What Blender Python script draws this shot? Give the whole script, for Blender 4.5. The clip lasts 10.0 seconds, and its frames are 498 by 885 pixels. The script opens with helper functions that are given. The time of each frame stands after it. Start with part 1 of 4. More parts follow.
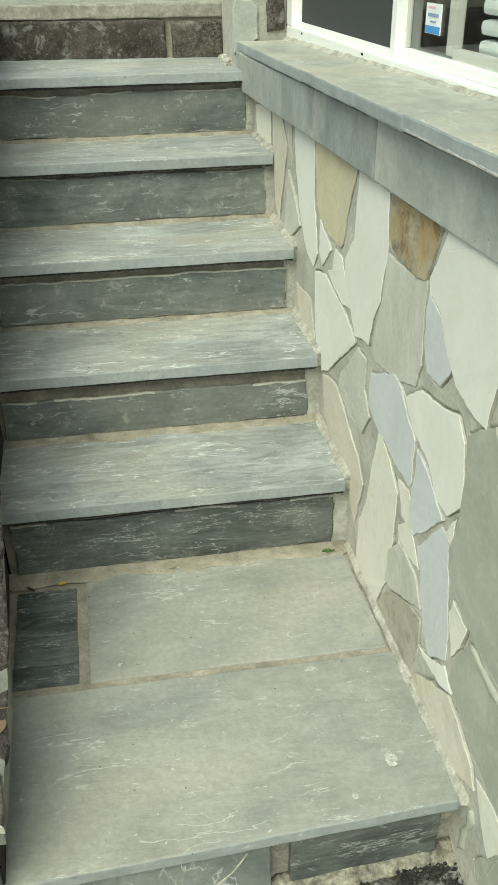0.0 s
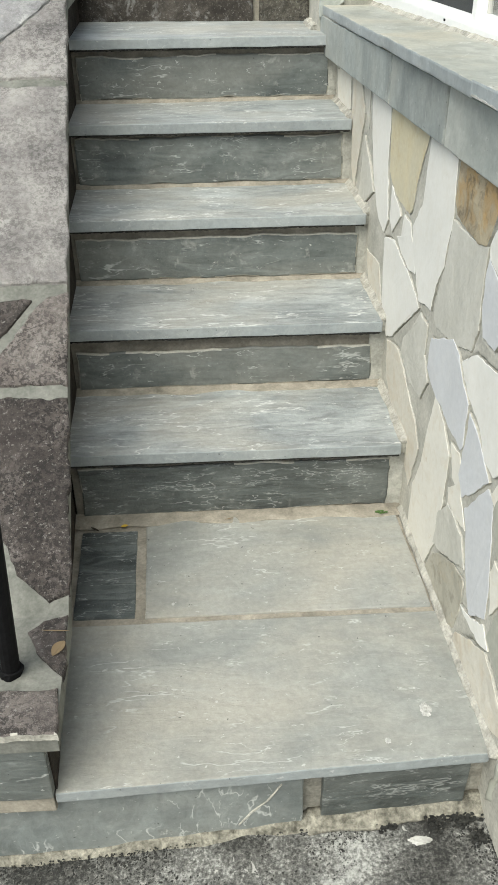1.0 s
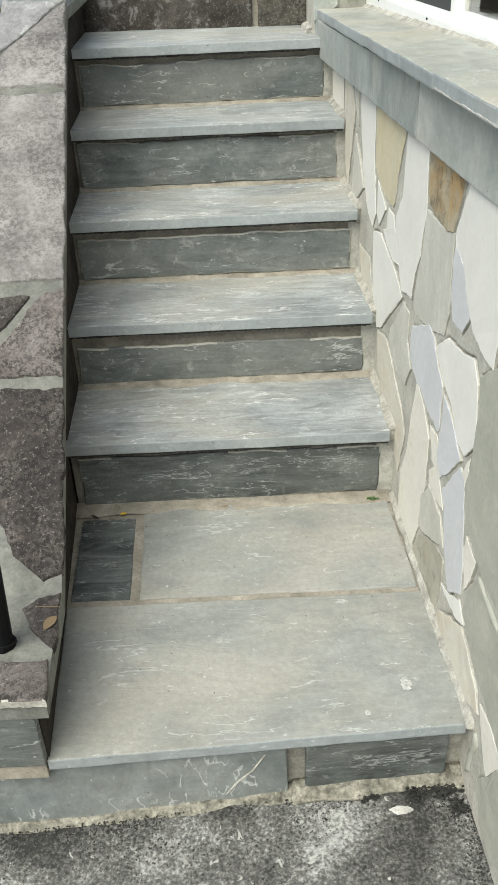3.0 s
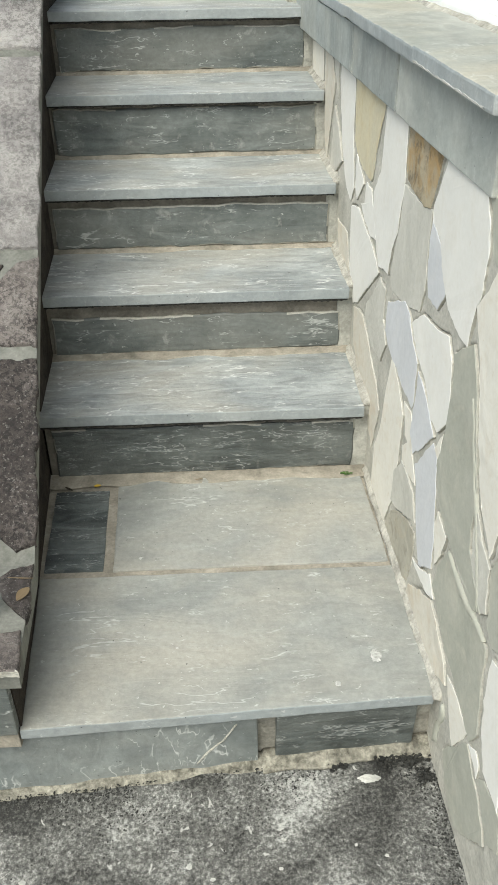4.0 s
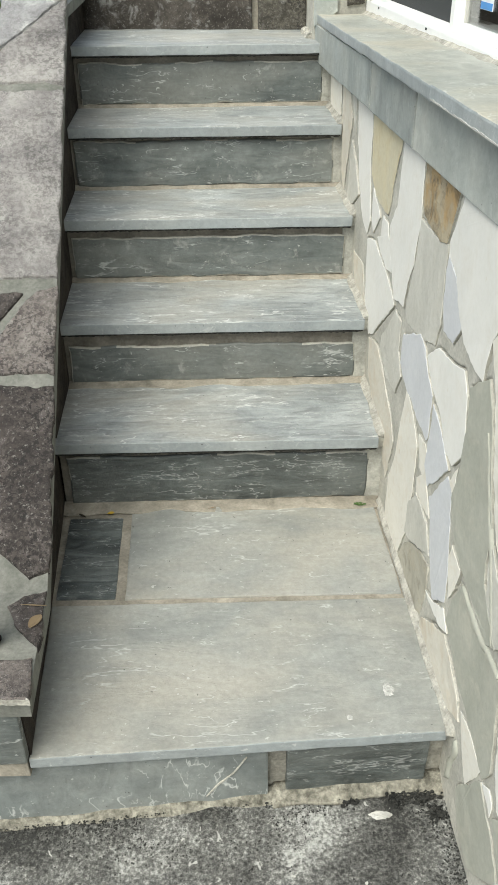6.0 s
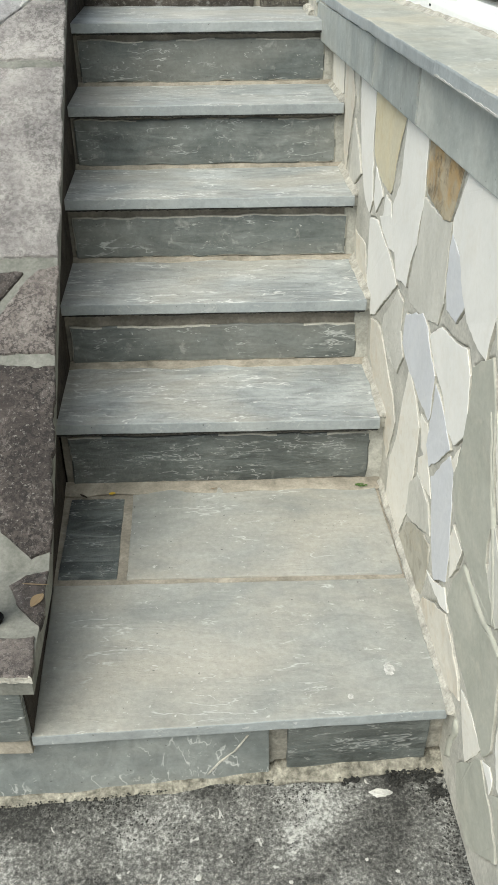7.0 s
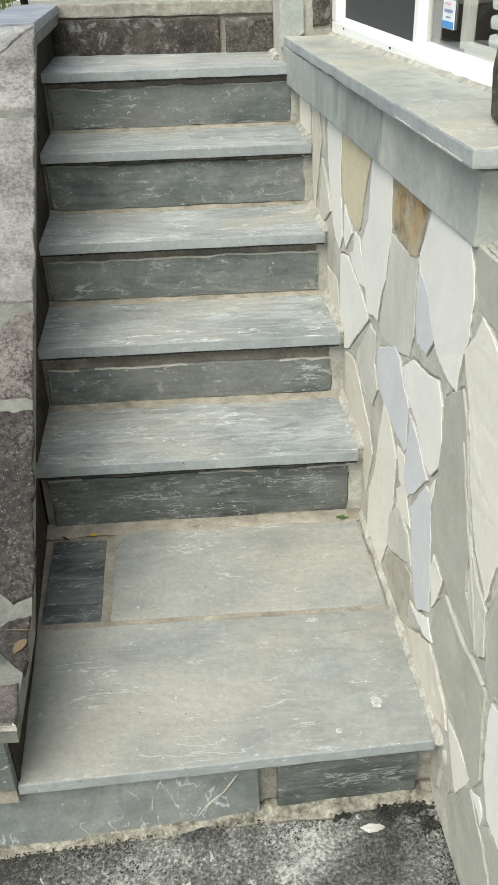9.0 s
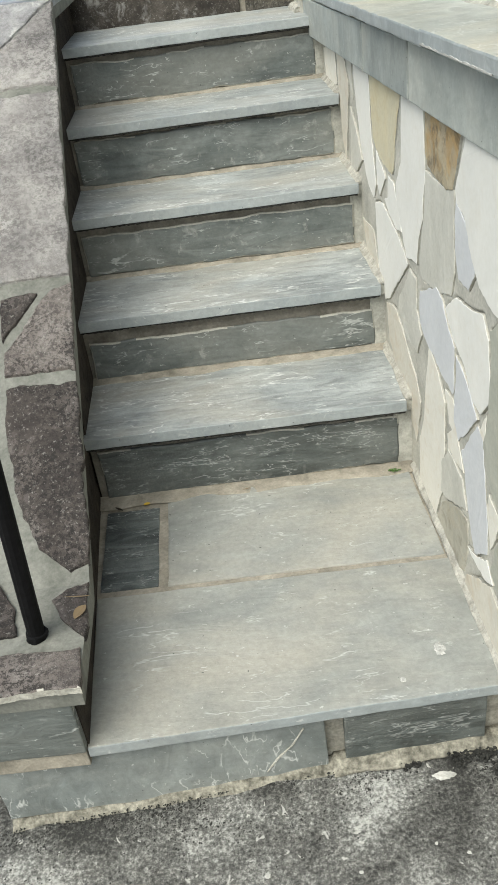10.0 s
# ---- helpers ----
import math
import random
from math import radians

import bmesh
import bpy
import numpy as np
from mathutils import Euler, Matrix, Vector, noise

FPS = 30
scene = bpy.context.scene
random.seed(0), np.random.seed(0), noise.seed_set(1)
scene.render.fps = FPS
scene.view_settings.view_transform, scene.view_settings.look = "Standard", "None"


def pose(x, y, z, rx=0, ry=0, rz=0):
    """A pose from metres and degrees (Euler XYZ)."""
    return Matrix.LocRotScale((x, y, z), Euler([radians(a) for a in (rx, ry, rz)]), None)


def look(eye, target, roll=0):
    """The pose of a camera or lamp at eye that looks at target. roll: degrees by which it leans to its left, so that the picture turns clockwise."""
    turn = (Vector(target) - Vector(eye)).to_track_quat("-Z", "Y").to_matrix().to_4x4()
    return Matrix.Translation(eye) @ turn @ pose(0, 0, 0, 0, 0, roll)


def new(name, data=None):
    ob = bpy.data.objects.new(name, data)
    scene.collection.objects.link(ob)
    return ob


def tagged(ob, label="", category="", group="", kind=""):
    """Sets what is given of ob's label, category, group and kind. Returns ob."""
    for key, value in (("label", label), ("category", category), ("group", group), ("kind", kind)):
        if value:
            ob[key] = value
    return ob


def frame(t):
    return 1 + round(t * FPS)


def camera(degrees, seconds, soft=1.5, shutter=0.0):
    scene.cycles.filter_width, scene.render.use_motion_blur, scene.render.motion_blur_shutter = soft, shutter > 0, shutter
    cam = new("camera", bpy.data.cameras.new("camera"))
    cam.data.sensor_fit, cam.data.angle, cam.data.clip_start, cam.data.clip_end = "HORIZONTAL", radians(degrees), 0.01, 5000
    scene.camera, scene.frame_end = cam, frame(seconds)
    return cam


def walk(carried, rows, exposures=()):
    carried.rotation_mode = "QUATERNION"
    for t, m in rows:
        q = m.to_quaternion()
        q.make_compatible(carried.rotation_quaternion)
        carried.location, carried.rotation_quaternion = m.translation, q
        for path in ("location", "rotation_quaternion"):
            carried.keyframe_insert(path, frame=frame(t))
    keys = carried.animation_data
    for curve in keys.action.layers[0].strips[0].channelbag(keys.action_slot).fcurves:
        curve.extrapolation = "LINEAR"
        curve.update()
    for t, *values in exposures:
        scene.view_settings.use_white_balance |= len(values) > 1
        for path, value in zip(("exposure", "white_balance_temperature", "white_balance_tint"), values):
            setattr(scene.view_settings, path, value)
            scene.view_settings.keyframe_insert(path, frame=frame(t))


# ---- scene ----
cam = camera(33.3, 10.0)
PATH = [
    (0, (0.559, -1.514, 1.407), (0.811, 0.182, 0.377), -0.8),
    (0.5, (0.536, -1.499, 1.396), (0.74, 0.114, 0.232), -0.3),
    (1, (0.578, -1.587, 1.413), (0.655, 0.09, 0.326), -0.7),
    (1.5, (0.638, -1.656, 1.413), (0.632, 0.047, 0.366), -3.3),
    (2, (0.662, -1.667, 1.411), (0.664, 0.029, 0.352), -3.9),
    (3.3, (0.657, -1.668, 1.407), (0.687, 0.021, 0.337), -1.5),
    (3.5, (0.654, -1.669, 1.409), (0.702, 0.02, 0.339), -0.8),
    (4, (0.661, -1.669, 1.409), (0.726, -0.016, 0.284), -0.8),
    (4.5, (0.663, -1.663, 1.41), (0.7, -0.01, 0.284), -0.9),
    (5, (0.663, -1.666, 1.42), (0.719, 0.026, 0.355), -0.7),
    (5.5, (0.66, -1.668, 1.42), (0.702, 0.028, 0.36), -0.6),
    (7, (0.655, -1.67, 1.409), (0.69, -0.002, 0.305), -0.5),
    (7.5, (0.655, -1.673, 1.414), (0.708, 0.007, 0.329), -0.4),
    (8, (0.652, -1.675, 1.412), (0.702, 0.003, 0.324), -0.5),
    (8.5, (0.657, -1.68, 1.424), (0.732, 0.034, 0.396), -0.5),
    (9, (0.666, -1.678, 1.42), (0.742, 0.031, 0.385), -1.8),
    (9.5, (0.667, -1.669, 1.411), (0.694, 0.018, 0.337), -2.8),
    (9.8, (0.669, -1.67, 1.408), (0.686, 0.025, 0.346), -3.3),
    (9.9, (0.686, -1.676, 1.383), (0.606, -0.023, 0.26), -7.0),
    (10, (0.674, -1.687, 1.375), (0.622, 0.0, 0.303), -8.0),
]
EXPOSURES = [(0.0, 0.29, 6820, -12), (0.5, 0.36, 6640, -5), (1.0, 0.42, 6460, 2), (10.0, 0.42, 6460, 2)]
walk(cam, [(t, look(eye, target, roll)) for t, eye, target, roll in PATH], EXPOSURES)

# ---- light: bright overcast sky, soft sun from behind the viewer ----
world = bpy.data.worlds.new("sky")
scene.world = world
world.use_nodes = True
wn = world.node_tree
sky = wn.nodes.new("ShaderNodeTexSky")
sky.sky_type, sky.sun_disc = "NISHITA", False
sky.sun_elevation, sky.sun_rotation = radians(55), radians(222)
sky.dust_density, sky.air_density, sky.ozone_density = 4.0, 1.0, 1.0
wn.nodes["Background"].inputs[1].default_value = 0.128
wn.links.new(sky.outputs[0], wn.nodes["Background"].inputs[0])
sun = new("sun", bpy.data.lights.new("sun", "SUN"))
sun.data.energy, sun.data.angle, sun.data.color = 2.3, radians(56), (1.0, 0.985, 0.96)
sun.matrix_world = look((-1.0, -2.3, 4.6), (0.6, 0.0, 0.3))


# ---- materials ----
def nodes_of(name):
    m = bpy.data.materials.new(name)
    m.use_nodes = True
    return m, m.node_tree, m.node_tree.nodes["Principled BSDF"]


class Net:
    """Short hands for building node trees in code."""

    def __init__(self, name):
        self.mat, self.tree, self.out = nodes_of(name)
        self.co = self.tree.nodes.new("ShaderNodeTexCoord").outputs["Object"]

    def node(self, kind, **values):
        n = self.tree.nodes.new(kind)
        for key, value in values.items():
            n.inputs[key].default_value = value
        return n

    def link(self, a, b):
        self.tree.links.new(a, b)

    def spread(self, stretch=(1, 1, 1), vary=True, turn=0.0):
        """Object coordinates, stretched, and shifted from piece to piece."""
        m = self.node("ShaderNodeMapping", Scale=stretch, Rotation=(0, turn, turn))
        self.link(self.co, m.inputs["Vector"])
        if vary:
            info = self.tree.nodes.new("ShaderNodeObjectInfo")
            s = self.node("ShaderNodeVectorMath")
            s.operation = "SCALE"
            s.inputs[0].default_value = (37.0, 19.0, 53.0)
            self.link(info.outputs["Random"], s.inputs["Scale"])
            self.link(s.outputs[0], m.inputs["Location"])
        return m.outputs[0]

    def noise(self, at, scale, detail=4.0, rough=0.55, bend=0.0):
        n = self.node("ShaderNodeTexNoise", Scale=scale, Detail=detail, Roughness=rough, Distortion=bend)
        self.link(at, n.inputs["Vector"])
        return n.outputs[0]

    def ramp(self, value, *stops):
        """stops: (place, grey or colour)."""
        r = self.tree.nodes.new("ShaderNodeValToRGB")
        e = r.color_ramp.elements
        while len(e) < len(stops):
            e.new(0.5)
        for k, (at, c) in zip(e, stops):
            k.position = at
            k.color = (*c, 1) if isinstance(c, tuple) else (c, c, c, 1)
        self.link(value, r.inputs[0])
        return r.outputs[0]

    def mix(self, way, share, a, b):
        m = self.tree.nodes.new("ShaderNodeMix")
        m.data_type, m.blend_type = "RGBA", way
        for socket, value in ((m.inputs[0], share), (m.inputs[6], a), (m.inputs[7], b)):
            if isinstance(value, (int, float)):
                socket.default_value = value if socket == m.inputs[0] else (value, value, value, 1)
            elif isinstance(value, tuple):
                socket.default_value = (*value, 1)
            else:
                self.link(value, socket)
        return m.outputs[2]

    def math(self, way, a, b=0.0):
        m = self.tree.nodes.new("ShaderNodeMath")
        m.operation = way
        for socket, value in ((m.inputs[0], a), (m.inputs[1], b)):
            if isinstance(value, (int, float)):
                socket.default_value = value
            else:
                self.link(value, socket)
        return m.outputs[0]

    def random(self):
        return self.tree.nodes.new("ShaderNodeObjectInfo").outputs["Random"]

    def done(self, colour, rough, height=None, depth=0.002, metal=0.0, gloss=0.5):
        for key, value in (("Base Color", colour), ("Roughness", rough)):
            if isinstance(value, (int, float)):
                self.out.inputs[key].default_value = value
            elif isinstance(value, tuple):
                self.out.inputs[key].default_value = (*value, 1)
            else:
                self.link(value, self.out.inputs[key])
        self.out.inputs["Metallic"].default_value = metal
        self.out.inputs["Specular IOR Level"].default_value = gloss
        if height is not None:
            b = self.node("ShaderNodeBump", Strength=1.0, Distance=depth)
            self.link(height, b.inputs["Height"])
            self.link(b.outputs[0], self.out.inputs["Normal"])
        return self.mat


def bluestone(name, dark, mid, light, dust, dusty=0.4, veins=0.6, grain=(1, 1, 1), vein_scale=5.0, turn=0.12, streaky=0.2, smudge=0.0, relief=0.004, cover=0.0):
    """Cleft bluestone: cloudy grey, faint streaks, thin pale cracks along the grain, a dusty film, smudges of old mortar."""
    n = Net(name)
    at = n.spread((grain[0], grain[1] * 1.45, grain[2] * 1.45), True, turn)
    even = n.spread((1, 1.4, 1.4), True, turn)
    cloud = n.noise(even, 4.2, 7, 0.6, 0.5)
    streak = n.noise(n.spread((grain[0] * 1.4, grain[1] * 2.0, grain[2] * 2.0), True, turn), 6.0, 7, 0.62, 1.2)
    fine = n.noise(n.spread((1, 1, 1), True), 85, 5, 0.7)
    colour = n.ramp(cloud, (0.3, dark), (0.5, mid), (0.70, light))
    colour = n.mix("OVERLAY", streaky, colour, n.ramp(streak, (0.36, 0.15), (0.64, 0.85)))
    film = n.noise(n.spread((1, 1.6, 1.6)), 2.6, 6, 0.6, 0.5)
    colour = n.mix("MIX", n.math("MULTIPLY", n.ramp(film, (0.42, 0.0), (0.62, 1.0)), dusty), colour, dust)
    pale = None
    for scale, width, low in ((vein_scale, 0.012, 0.54), (vein_scale * 1.9, 0.015, 0.58)):
        lines = n.noise(at, scale, 4, 0.55, 0.2)
        thin = n.ramp(n.math("ABSOLUTE", n.math("SUBTRACT", lines, 0.5)), (0.0, 1.0), (width * 0.5, 0.6), (width, 0.0))
        where = n.ramp(n.noise(n.spread((1, 1.6, 1.6), True, turn + 0.3), scale * 1.2, 4), (low - cover, 0.0), (low - cover + 0.06, 1.0))
        thin = n.math("MULTIPLY", thin, where)
        pale = thin if pale is None else n.math("MAXIMUM", pale, thin)
    colour = n.mix("MIX", n.math("MULTIPLY", pale, veins), colour, (0.66, 0.67, 0.64))
    if smudge:
        rub = n.ramp(n.noise(n.spread((1.0, 1, 0.85)), 26, 5, 0.65, 0.3), (0.60, 0.0), (0.70, 1.0))
        colour = n.mix("MIX", n.math("MULTIPLY", rub, smudge), colour, (0.46, 0.46, 0.42))
    colour = n.mix("OVERLAY", 0.22, colour, n.ramp(fine, (0.28, 0.2), (0.72, 0.8)))
    specks = n.ramp(n.noise(n.spread((1, 1.9, 1.9), True, turn), 58, 4, 0.6, 0.6), (0.665, 0.0), (0.70, 1.0))
    colour = n.mix("MIX", n.math("MULTIPLY", specks, 0.5), colour, (0.66, 0.66, 0.63))
    pits = n.ramp(n.noise(n.spread((1, 1, 1), True), 105, 2, 0.5), (0.745, 0.0), (0.76, 1.0))
    colour = n.mix("MIX", n.math("MULTIPLY", pits, 0.7), colour, (0.035, 0.035, 0.03))
    value = n.math("ADD", n.math("MULTIPLY", n.random(), 0.18), 0.91)
    hs = n.node("ShaderNodeHueSaturation")
    n.link(colour, hs.inputs["Color"])
    n.link(value, hs.inputs["Value"])
    height = n.math("ADD", n.math("MULTIPLY", streak, 0.5), n.math("MULTIPLY", fine, 0.22))
    rough = n.ramp(film, (0.3, 0.38), (0.7, 0.6))
    return n.done(hs.outputs[0], rough, height, relief)


def mortar_like(name, dark, light, grit=0.5, scale=9.0, depth=0.002):
    n = Net(name)
    at = n.spread(vary=False)
    broad = n.noise(at, scale, 6, 0.65, 0.4)
    fine = n.noise(at, 150, 4, 0.6)
    grit *= 0.45
    colour = n.ramp(broad, (0.3, dark), (0.7, light))
    colour = n.mix("OVERLAY", grit, colour, n.ramp(fine, (0.25, 0.15), (0.75, 0.85)))
    height = n.math("ADD", n.math("MULTIPLY", broad, 1.2), n.math("MULTIPLY", fine, 0.16))
    return n.done(colour, 0.9, height, depth, gloss=0.25)


def field_stone(name, base, shift, stain, staining=0.35, rough=0.75, depth=0.004, spots=14, grime=0.0):
    """Split face of a veneer stone: nearly even, faint clouds, some staining."""
    n = Net(name)
    at = n.spread()
    cloud = n.noise(at, 7, 6, 0.6, 0.5)
    fine = n.noise(at, 90, 4, 0.65)
    colour = n.ramp(cloud, (0.25, shift), (0.6, base))
    patch = n.ramp(n.noise(at, spots, 6, 0.66, 1.2), (0.50, 0.0), (0.66, 1.0))
    colour = n.mix("MIX", n.math("MULTIPLY", patch, staining), colour, stain)
    if grime:
        colour = n.mix("MIX", n.math("MULTIPLY", n.ramp(n.noise(at, spots * 1.4, 6, 0.7, 0.6), (0.52, 0.0), (0.64, 1.0)), grime), colour, (0.09, 0.075, 0.05))
    colour = n.mix("OVERLAY", 0.16, colour, n.ramp(fine, (0.25, 0.22), (0.75, 0.78)))
    fleck = n.ramp(n.noise(at, 48, 3, 0.6, 0.4), (0.69, 0.0), (0.735, 1.0))
    colour = n.mix("MIX", n.math("MULTIPLY", fleck, 0.45), colour, stain)
    height = n.math("ADD", n.math("MULTIPLY", cloud, 1.5), n.math("MULTIPLY", fine, 0.07))
    return n.done(colour, rough, height, depth, gloss=0.3)


TREAD = bluestone("tread_bluestone", (0.225, 0.243, 0.241), (0.318, 0.336, 0.33), (0.41, 0.43, 0.42), (0.425, 0.395, 0.33), 0.5, 1.0, (1, 2.8, 2.8), 4.2, 0.34, 0.34, 0.0, 0.007, 0.05)
LANDING = bluestone("landing_bluestone", (0.215, 0.224, 0.208), (0.282, 0.288, 0.266), (0.342, 0.346, 0.32), (0.375, 0.352, 0.297), 0.6, 0.5, (1, 2.6, 2.6), 5.0, 0.05, 0.10, 0.0, 0.004, -0.02)
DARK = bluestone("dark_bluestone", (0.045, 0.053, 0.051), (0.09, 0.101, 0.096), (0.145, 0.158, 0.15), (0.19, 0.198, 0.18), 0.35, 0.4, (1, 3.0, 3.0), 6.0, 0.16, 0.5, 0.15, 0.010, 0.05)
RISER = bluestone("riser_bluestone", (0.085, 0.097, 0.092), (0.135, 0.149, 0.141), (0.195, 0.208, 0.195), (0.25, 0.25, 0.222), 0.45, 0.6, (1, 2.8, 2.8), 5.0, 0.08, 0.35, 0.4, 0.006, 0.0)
BASE = bluestone("base_bluestone", (0.14, 0.157, 0.152), (0.205, 0.224, 0.216), (0.28, 0.30, 0.286), (0.37, 0.37, 0.335), 0.35, 0.75, (2.6, 1, 0.8), 5.0, 0.35, 0.2, 0.3, 0.005, 0.03)
FASCIA = bluestone("fascia_bluestone", (0.33, 0.355, 0.335), (0.415, 0.44, 0.41), (0.51, 0.53, 0.49), (0.54, 0.53, 0.47), 0.45, 0.3, (1.2, 1.2, 0.9), 8.0, 0.1, 0.12, 0.35)
FASCIA_FAR = bluestone("fascia_bluestone_dark", (0.235, 0.26, 0.252), (0.305, 0.332, 0.32), (0.385, 0.412, 0.392), (0.45, 0.44, 0.38), 0.4, 0.3, (1.6, 1.6, 0.7), 8.0, 0.1, 0.2, 0.35)
COPING = bluestone("coping_bluestone", (0.29, 0.305, 0.28), (0.365, 0.375, 0.335), (0.45, 0.455, 0.41), (0.50, 0.465, 0.375), 0.8, 0.45, (1.8, 0.8, 1.8), 5.0, 0.1, 0.2)
EDGE = bluestone("sawn_edge_bluestone", (0.275, 0.30, 0.305), (0.33, 0.358, 0.362), (0.40, 0.428, 0.428), (0.43, 0.43, 0.39), 0.25, 0.3, (1, 1, 1), 9.0, 0.1, 0.1)
MORTAR = mortar_like("mortar", (0.20, 0.19, 0.16), (0.42, 0.40, 0.34), 0.8, 26.0, 0.004)
MORTAR_GREY = mortar_like("wall_mortar", (0.36, 0.352, 0.308), (0.54, 0.522, 0.46), 0.6, 11.0, 0.004)
MORTAR_CAP = mortar_like("cap_mortar", (0.115, 0.118, 0.102), (0.25, 0.25, 0.222), 0.6, 15.0, 0.002)
MORTAR_FOOT = mortar_like("foot_mortar", (0.07, 0.066, 0.052), (0.385, 0.365, 0.30), 1.4, 48.0, 0.004)
MORTAR_RECESS = mortar_like("recess_mortar", (0.125, 0.115, 0.096), (0.29, 0.268, 0.225), 0.6, 14.0, 0.005)
MORTAR_TAN = mortar_like("base_mortar", (0.185, 0.17, 0.137), (0.42, 0.38, 0.312), 0.55, 16.0, 0.004)
MORTAR_SIDE = mortar_like("smeared_mortar", (0.26, 0.25, 0.215), (0.56, 0.54, 0.475), 0.8, 30.0, 0.006)
# Grimy mortar, its near-black colour includes the shade on the side walls.
MORTAR_SHADED = mortar_like("shaded_side_mortar", (0.012, 0.010, 0.008), (0.062, 0.051, 0.04), 0.6, 17.0, 0.012)
MORTAR_END = mortar_like("end_mortar", (0.30, 0.295, 0.26), (0.55, 0.54, 0.48), 0.6, 22.0, 0.004)
STONE = {
    "cream": field_stone("cream_stone", (0.765, 0.752, 0.70), (0.715, 0.706, 0.658), (0.657, 0.614, 0.519), 0.22, depth=0.002),
    "ivory": field_stone("ivory_stone", (0.745, 0.72, 0.64), (0.70, 0.675, 0.60), (0.571, 0.476, 0.337), 0.25, depth=0.003, spots=22, grime=0.03),
    "peach": field_stone("peach_stone", (0.640, 0.605, 0.519), (0.554, 0.528, 0.458), (0.545, 0.458, 0.337), 0.5, depth=0.005),
    "blue": field_stone("pale_blue_stone", (0.605, 0.614, 0.623), (0.554, 0.562, 0.571), (0.631, 0.631, 0.614), 0.3, depth=0.002),
    "grey": field_stone("pale_grey_stone", (0.571, 0.558, 0.497), (0.476, 0.467, 0.411), (0.640, 0.623, 0.562), 0.5, depth=0.006, spots=16, grime=0.05),
    "olive": field_stone("olive_grey_stone", (0.424, 0.424, 0.363), (0.350, 0.355, 0.298), (0.519, 0.497, 0.415), 0.45, depth=0.004, spots=10),
    "tan": field_stone("tan_stone", (0.615, 0.553, 0.385), (0.554, 0.519, 0.398), (0.519, 0.415, 0.216), 0.5, depth=0.004, spots=9),
    "rust": field_stone("rusty_stone", (0.45, 0.39, 0.275), (0.29, 0.24, 0.165), (0.41, 0.245, 0.07), 0.6, depth=0.012, spots=15, grime=0.6),
    "brown": field_stone("brown_grey_stone", (0.450, 0.428, 0.355), (0.363, 0.346, 0.285), (0.432, 0.372, 0.260), 0.5, depth=0.007, spots=18, grime=0.3),
}


def cap_stone(name, dark, mid, light, speckle, patches=0.0):
    """Weathered purplish sandstone with dark lichen specks."""
    n = Net(name)
    at = n.spread()
    cloud = n.noise(at, 9, 7, 0.68, 0.6)
    colour = n.ramp(cloud, (0.32, dark), (0.5, mid), (0.70, light))
    grit = n.noise(at, 92, 6, 0.82, 0.3)
    zone = n.ramp(n.noise(at, 7, 5, 0.6), (0.36, 0.35), (0.58, 1.0))
    black = n.math("MULTIPLY", n.math("MULTIPLY", n.ramp(grit, (0.475, 1.0), (0.51, 0.0)), zone), speckle)
    colour = n.mix("MIX", black, colour, (0.035, 0.032, 0.03))
    white = n.ramp(n.noise(at, 150, 4, 0.75), (0.58, 0.0), (0.67, 1.0))
    colour = n.mix("MIX", n.math("MULTIPLY", white, 0.36), colour, (0.52, 0.50, 0.46))
    pit = n.ramp(n.noise(at, 34, 3, 0.6), (0.66, 0.0), (0.72, 1.0))
    colour = n.mix("MIX", n.math("MULTIPLY", pit, 0.3), colour, (0.46, 0.45, 0.41))
    if patches:
        bloom = n.ramp(n.noise(at, 17, 5, 0.62, 0.5), (0.56, 0.0), (0.66, 1.0))
        colour = n.mix("MIX", n.math("MULTIPLY", bloom, patches), colour, (0.60, 0.60, 0.58))
    height = n.math("ADD", cloud, n.math("MULTIPLY", grit, 0.8))
    return n.done(colour, 0.88, height, 0.006, gloss=0.2)


CAP_PALE = cap_stone("cap_stone_pale", (0.20, 0.188, 0.184), (0.31, 0.294, 0.28), (0.45, 0.43, 0.405), 0.5)
CAP_WHITE = cap_stone("cap_stone_white", (0.24, 0.235, 0.235), (0.36, 0.355, 0.355), (0.50, 0.495, 0.49), 0.25, 0.95)
CAP = cap_stone("cap_stone", (0.11, 0.096, 0.09), (0.18, 0.158, 0.145), (0.28, 0.255, 0.235), 0.85)
CAP_DARK = cap_stone("cap_stone_dark", (0.04, 0.034, 0.032), (0.085, 0.073, 0.067), (0.19, 0.17, 0.157), 1.0)
BACK_STONE = cap_stone("dark_sandstone", (0.035, 0.031, 0.026), (0.075, 0.066, 0.056), (0.16, 0.143, 0.122), 0.4, 0.3)
BACK_STONE_PALE = cap_stone("mottled_sandstone", (0.05, 0.046, 0.038), (0.13, 0.12, 0.098), (0.27, 0.255, 0.21), 0.8, 0.2)
SLATE_TOP = bluestone("top_slab_bluestone", (0.20, 0.215, 0.25), (0.27, 0.285, 0.32), (0.36, 0.375, 0.41), (0.5, 0.5, 0.5), 0.3, 0.2)


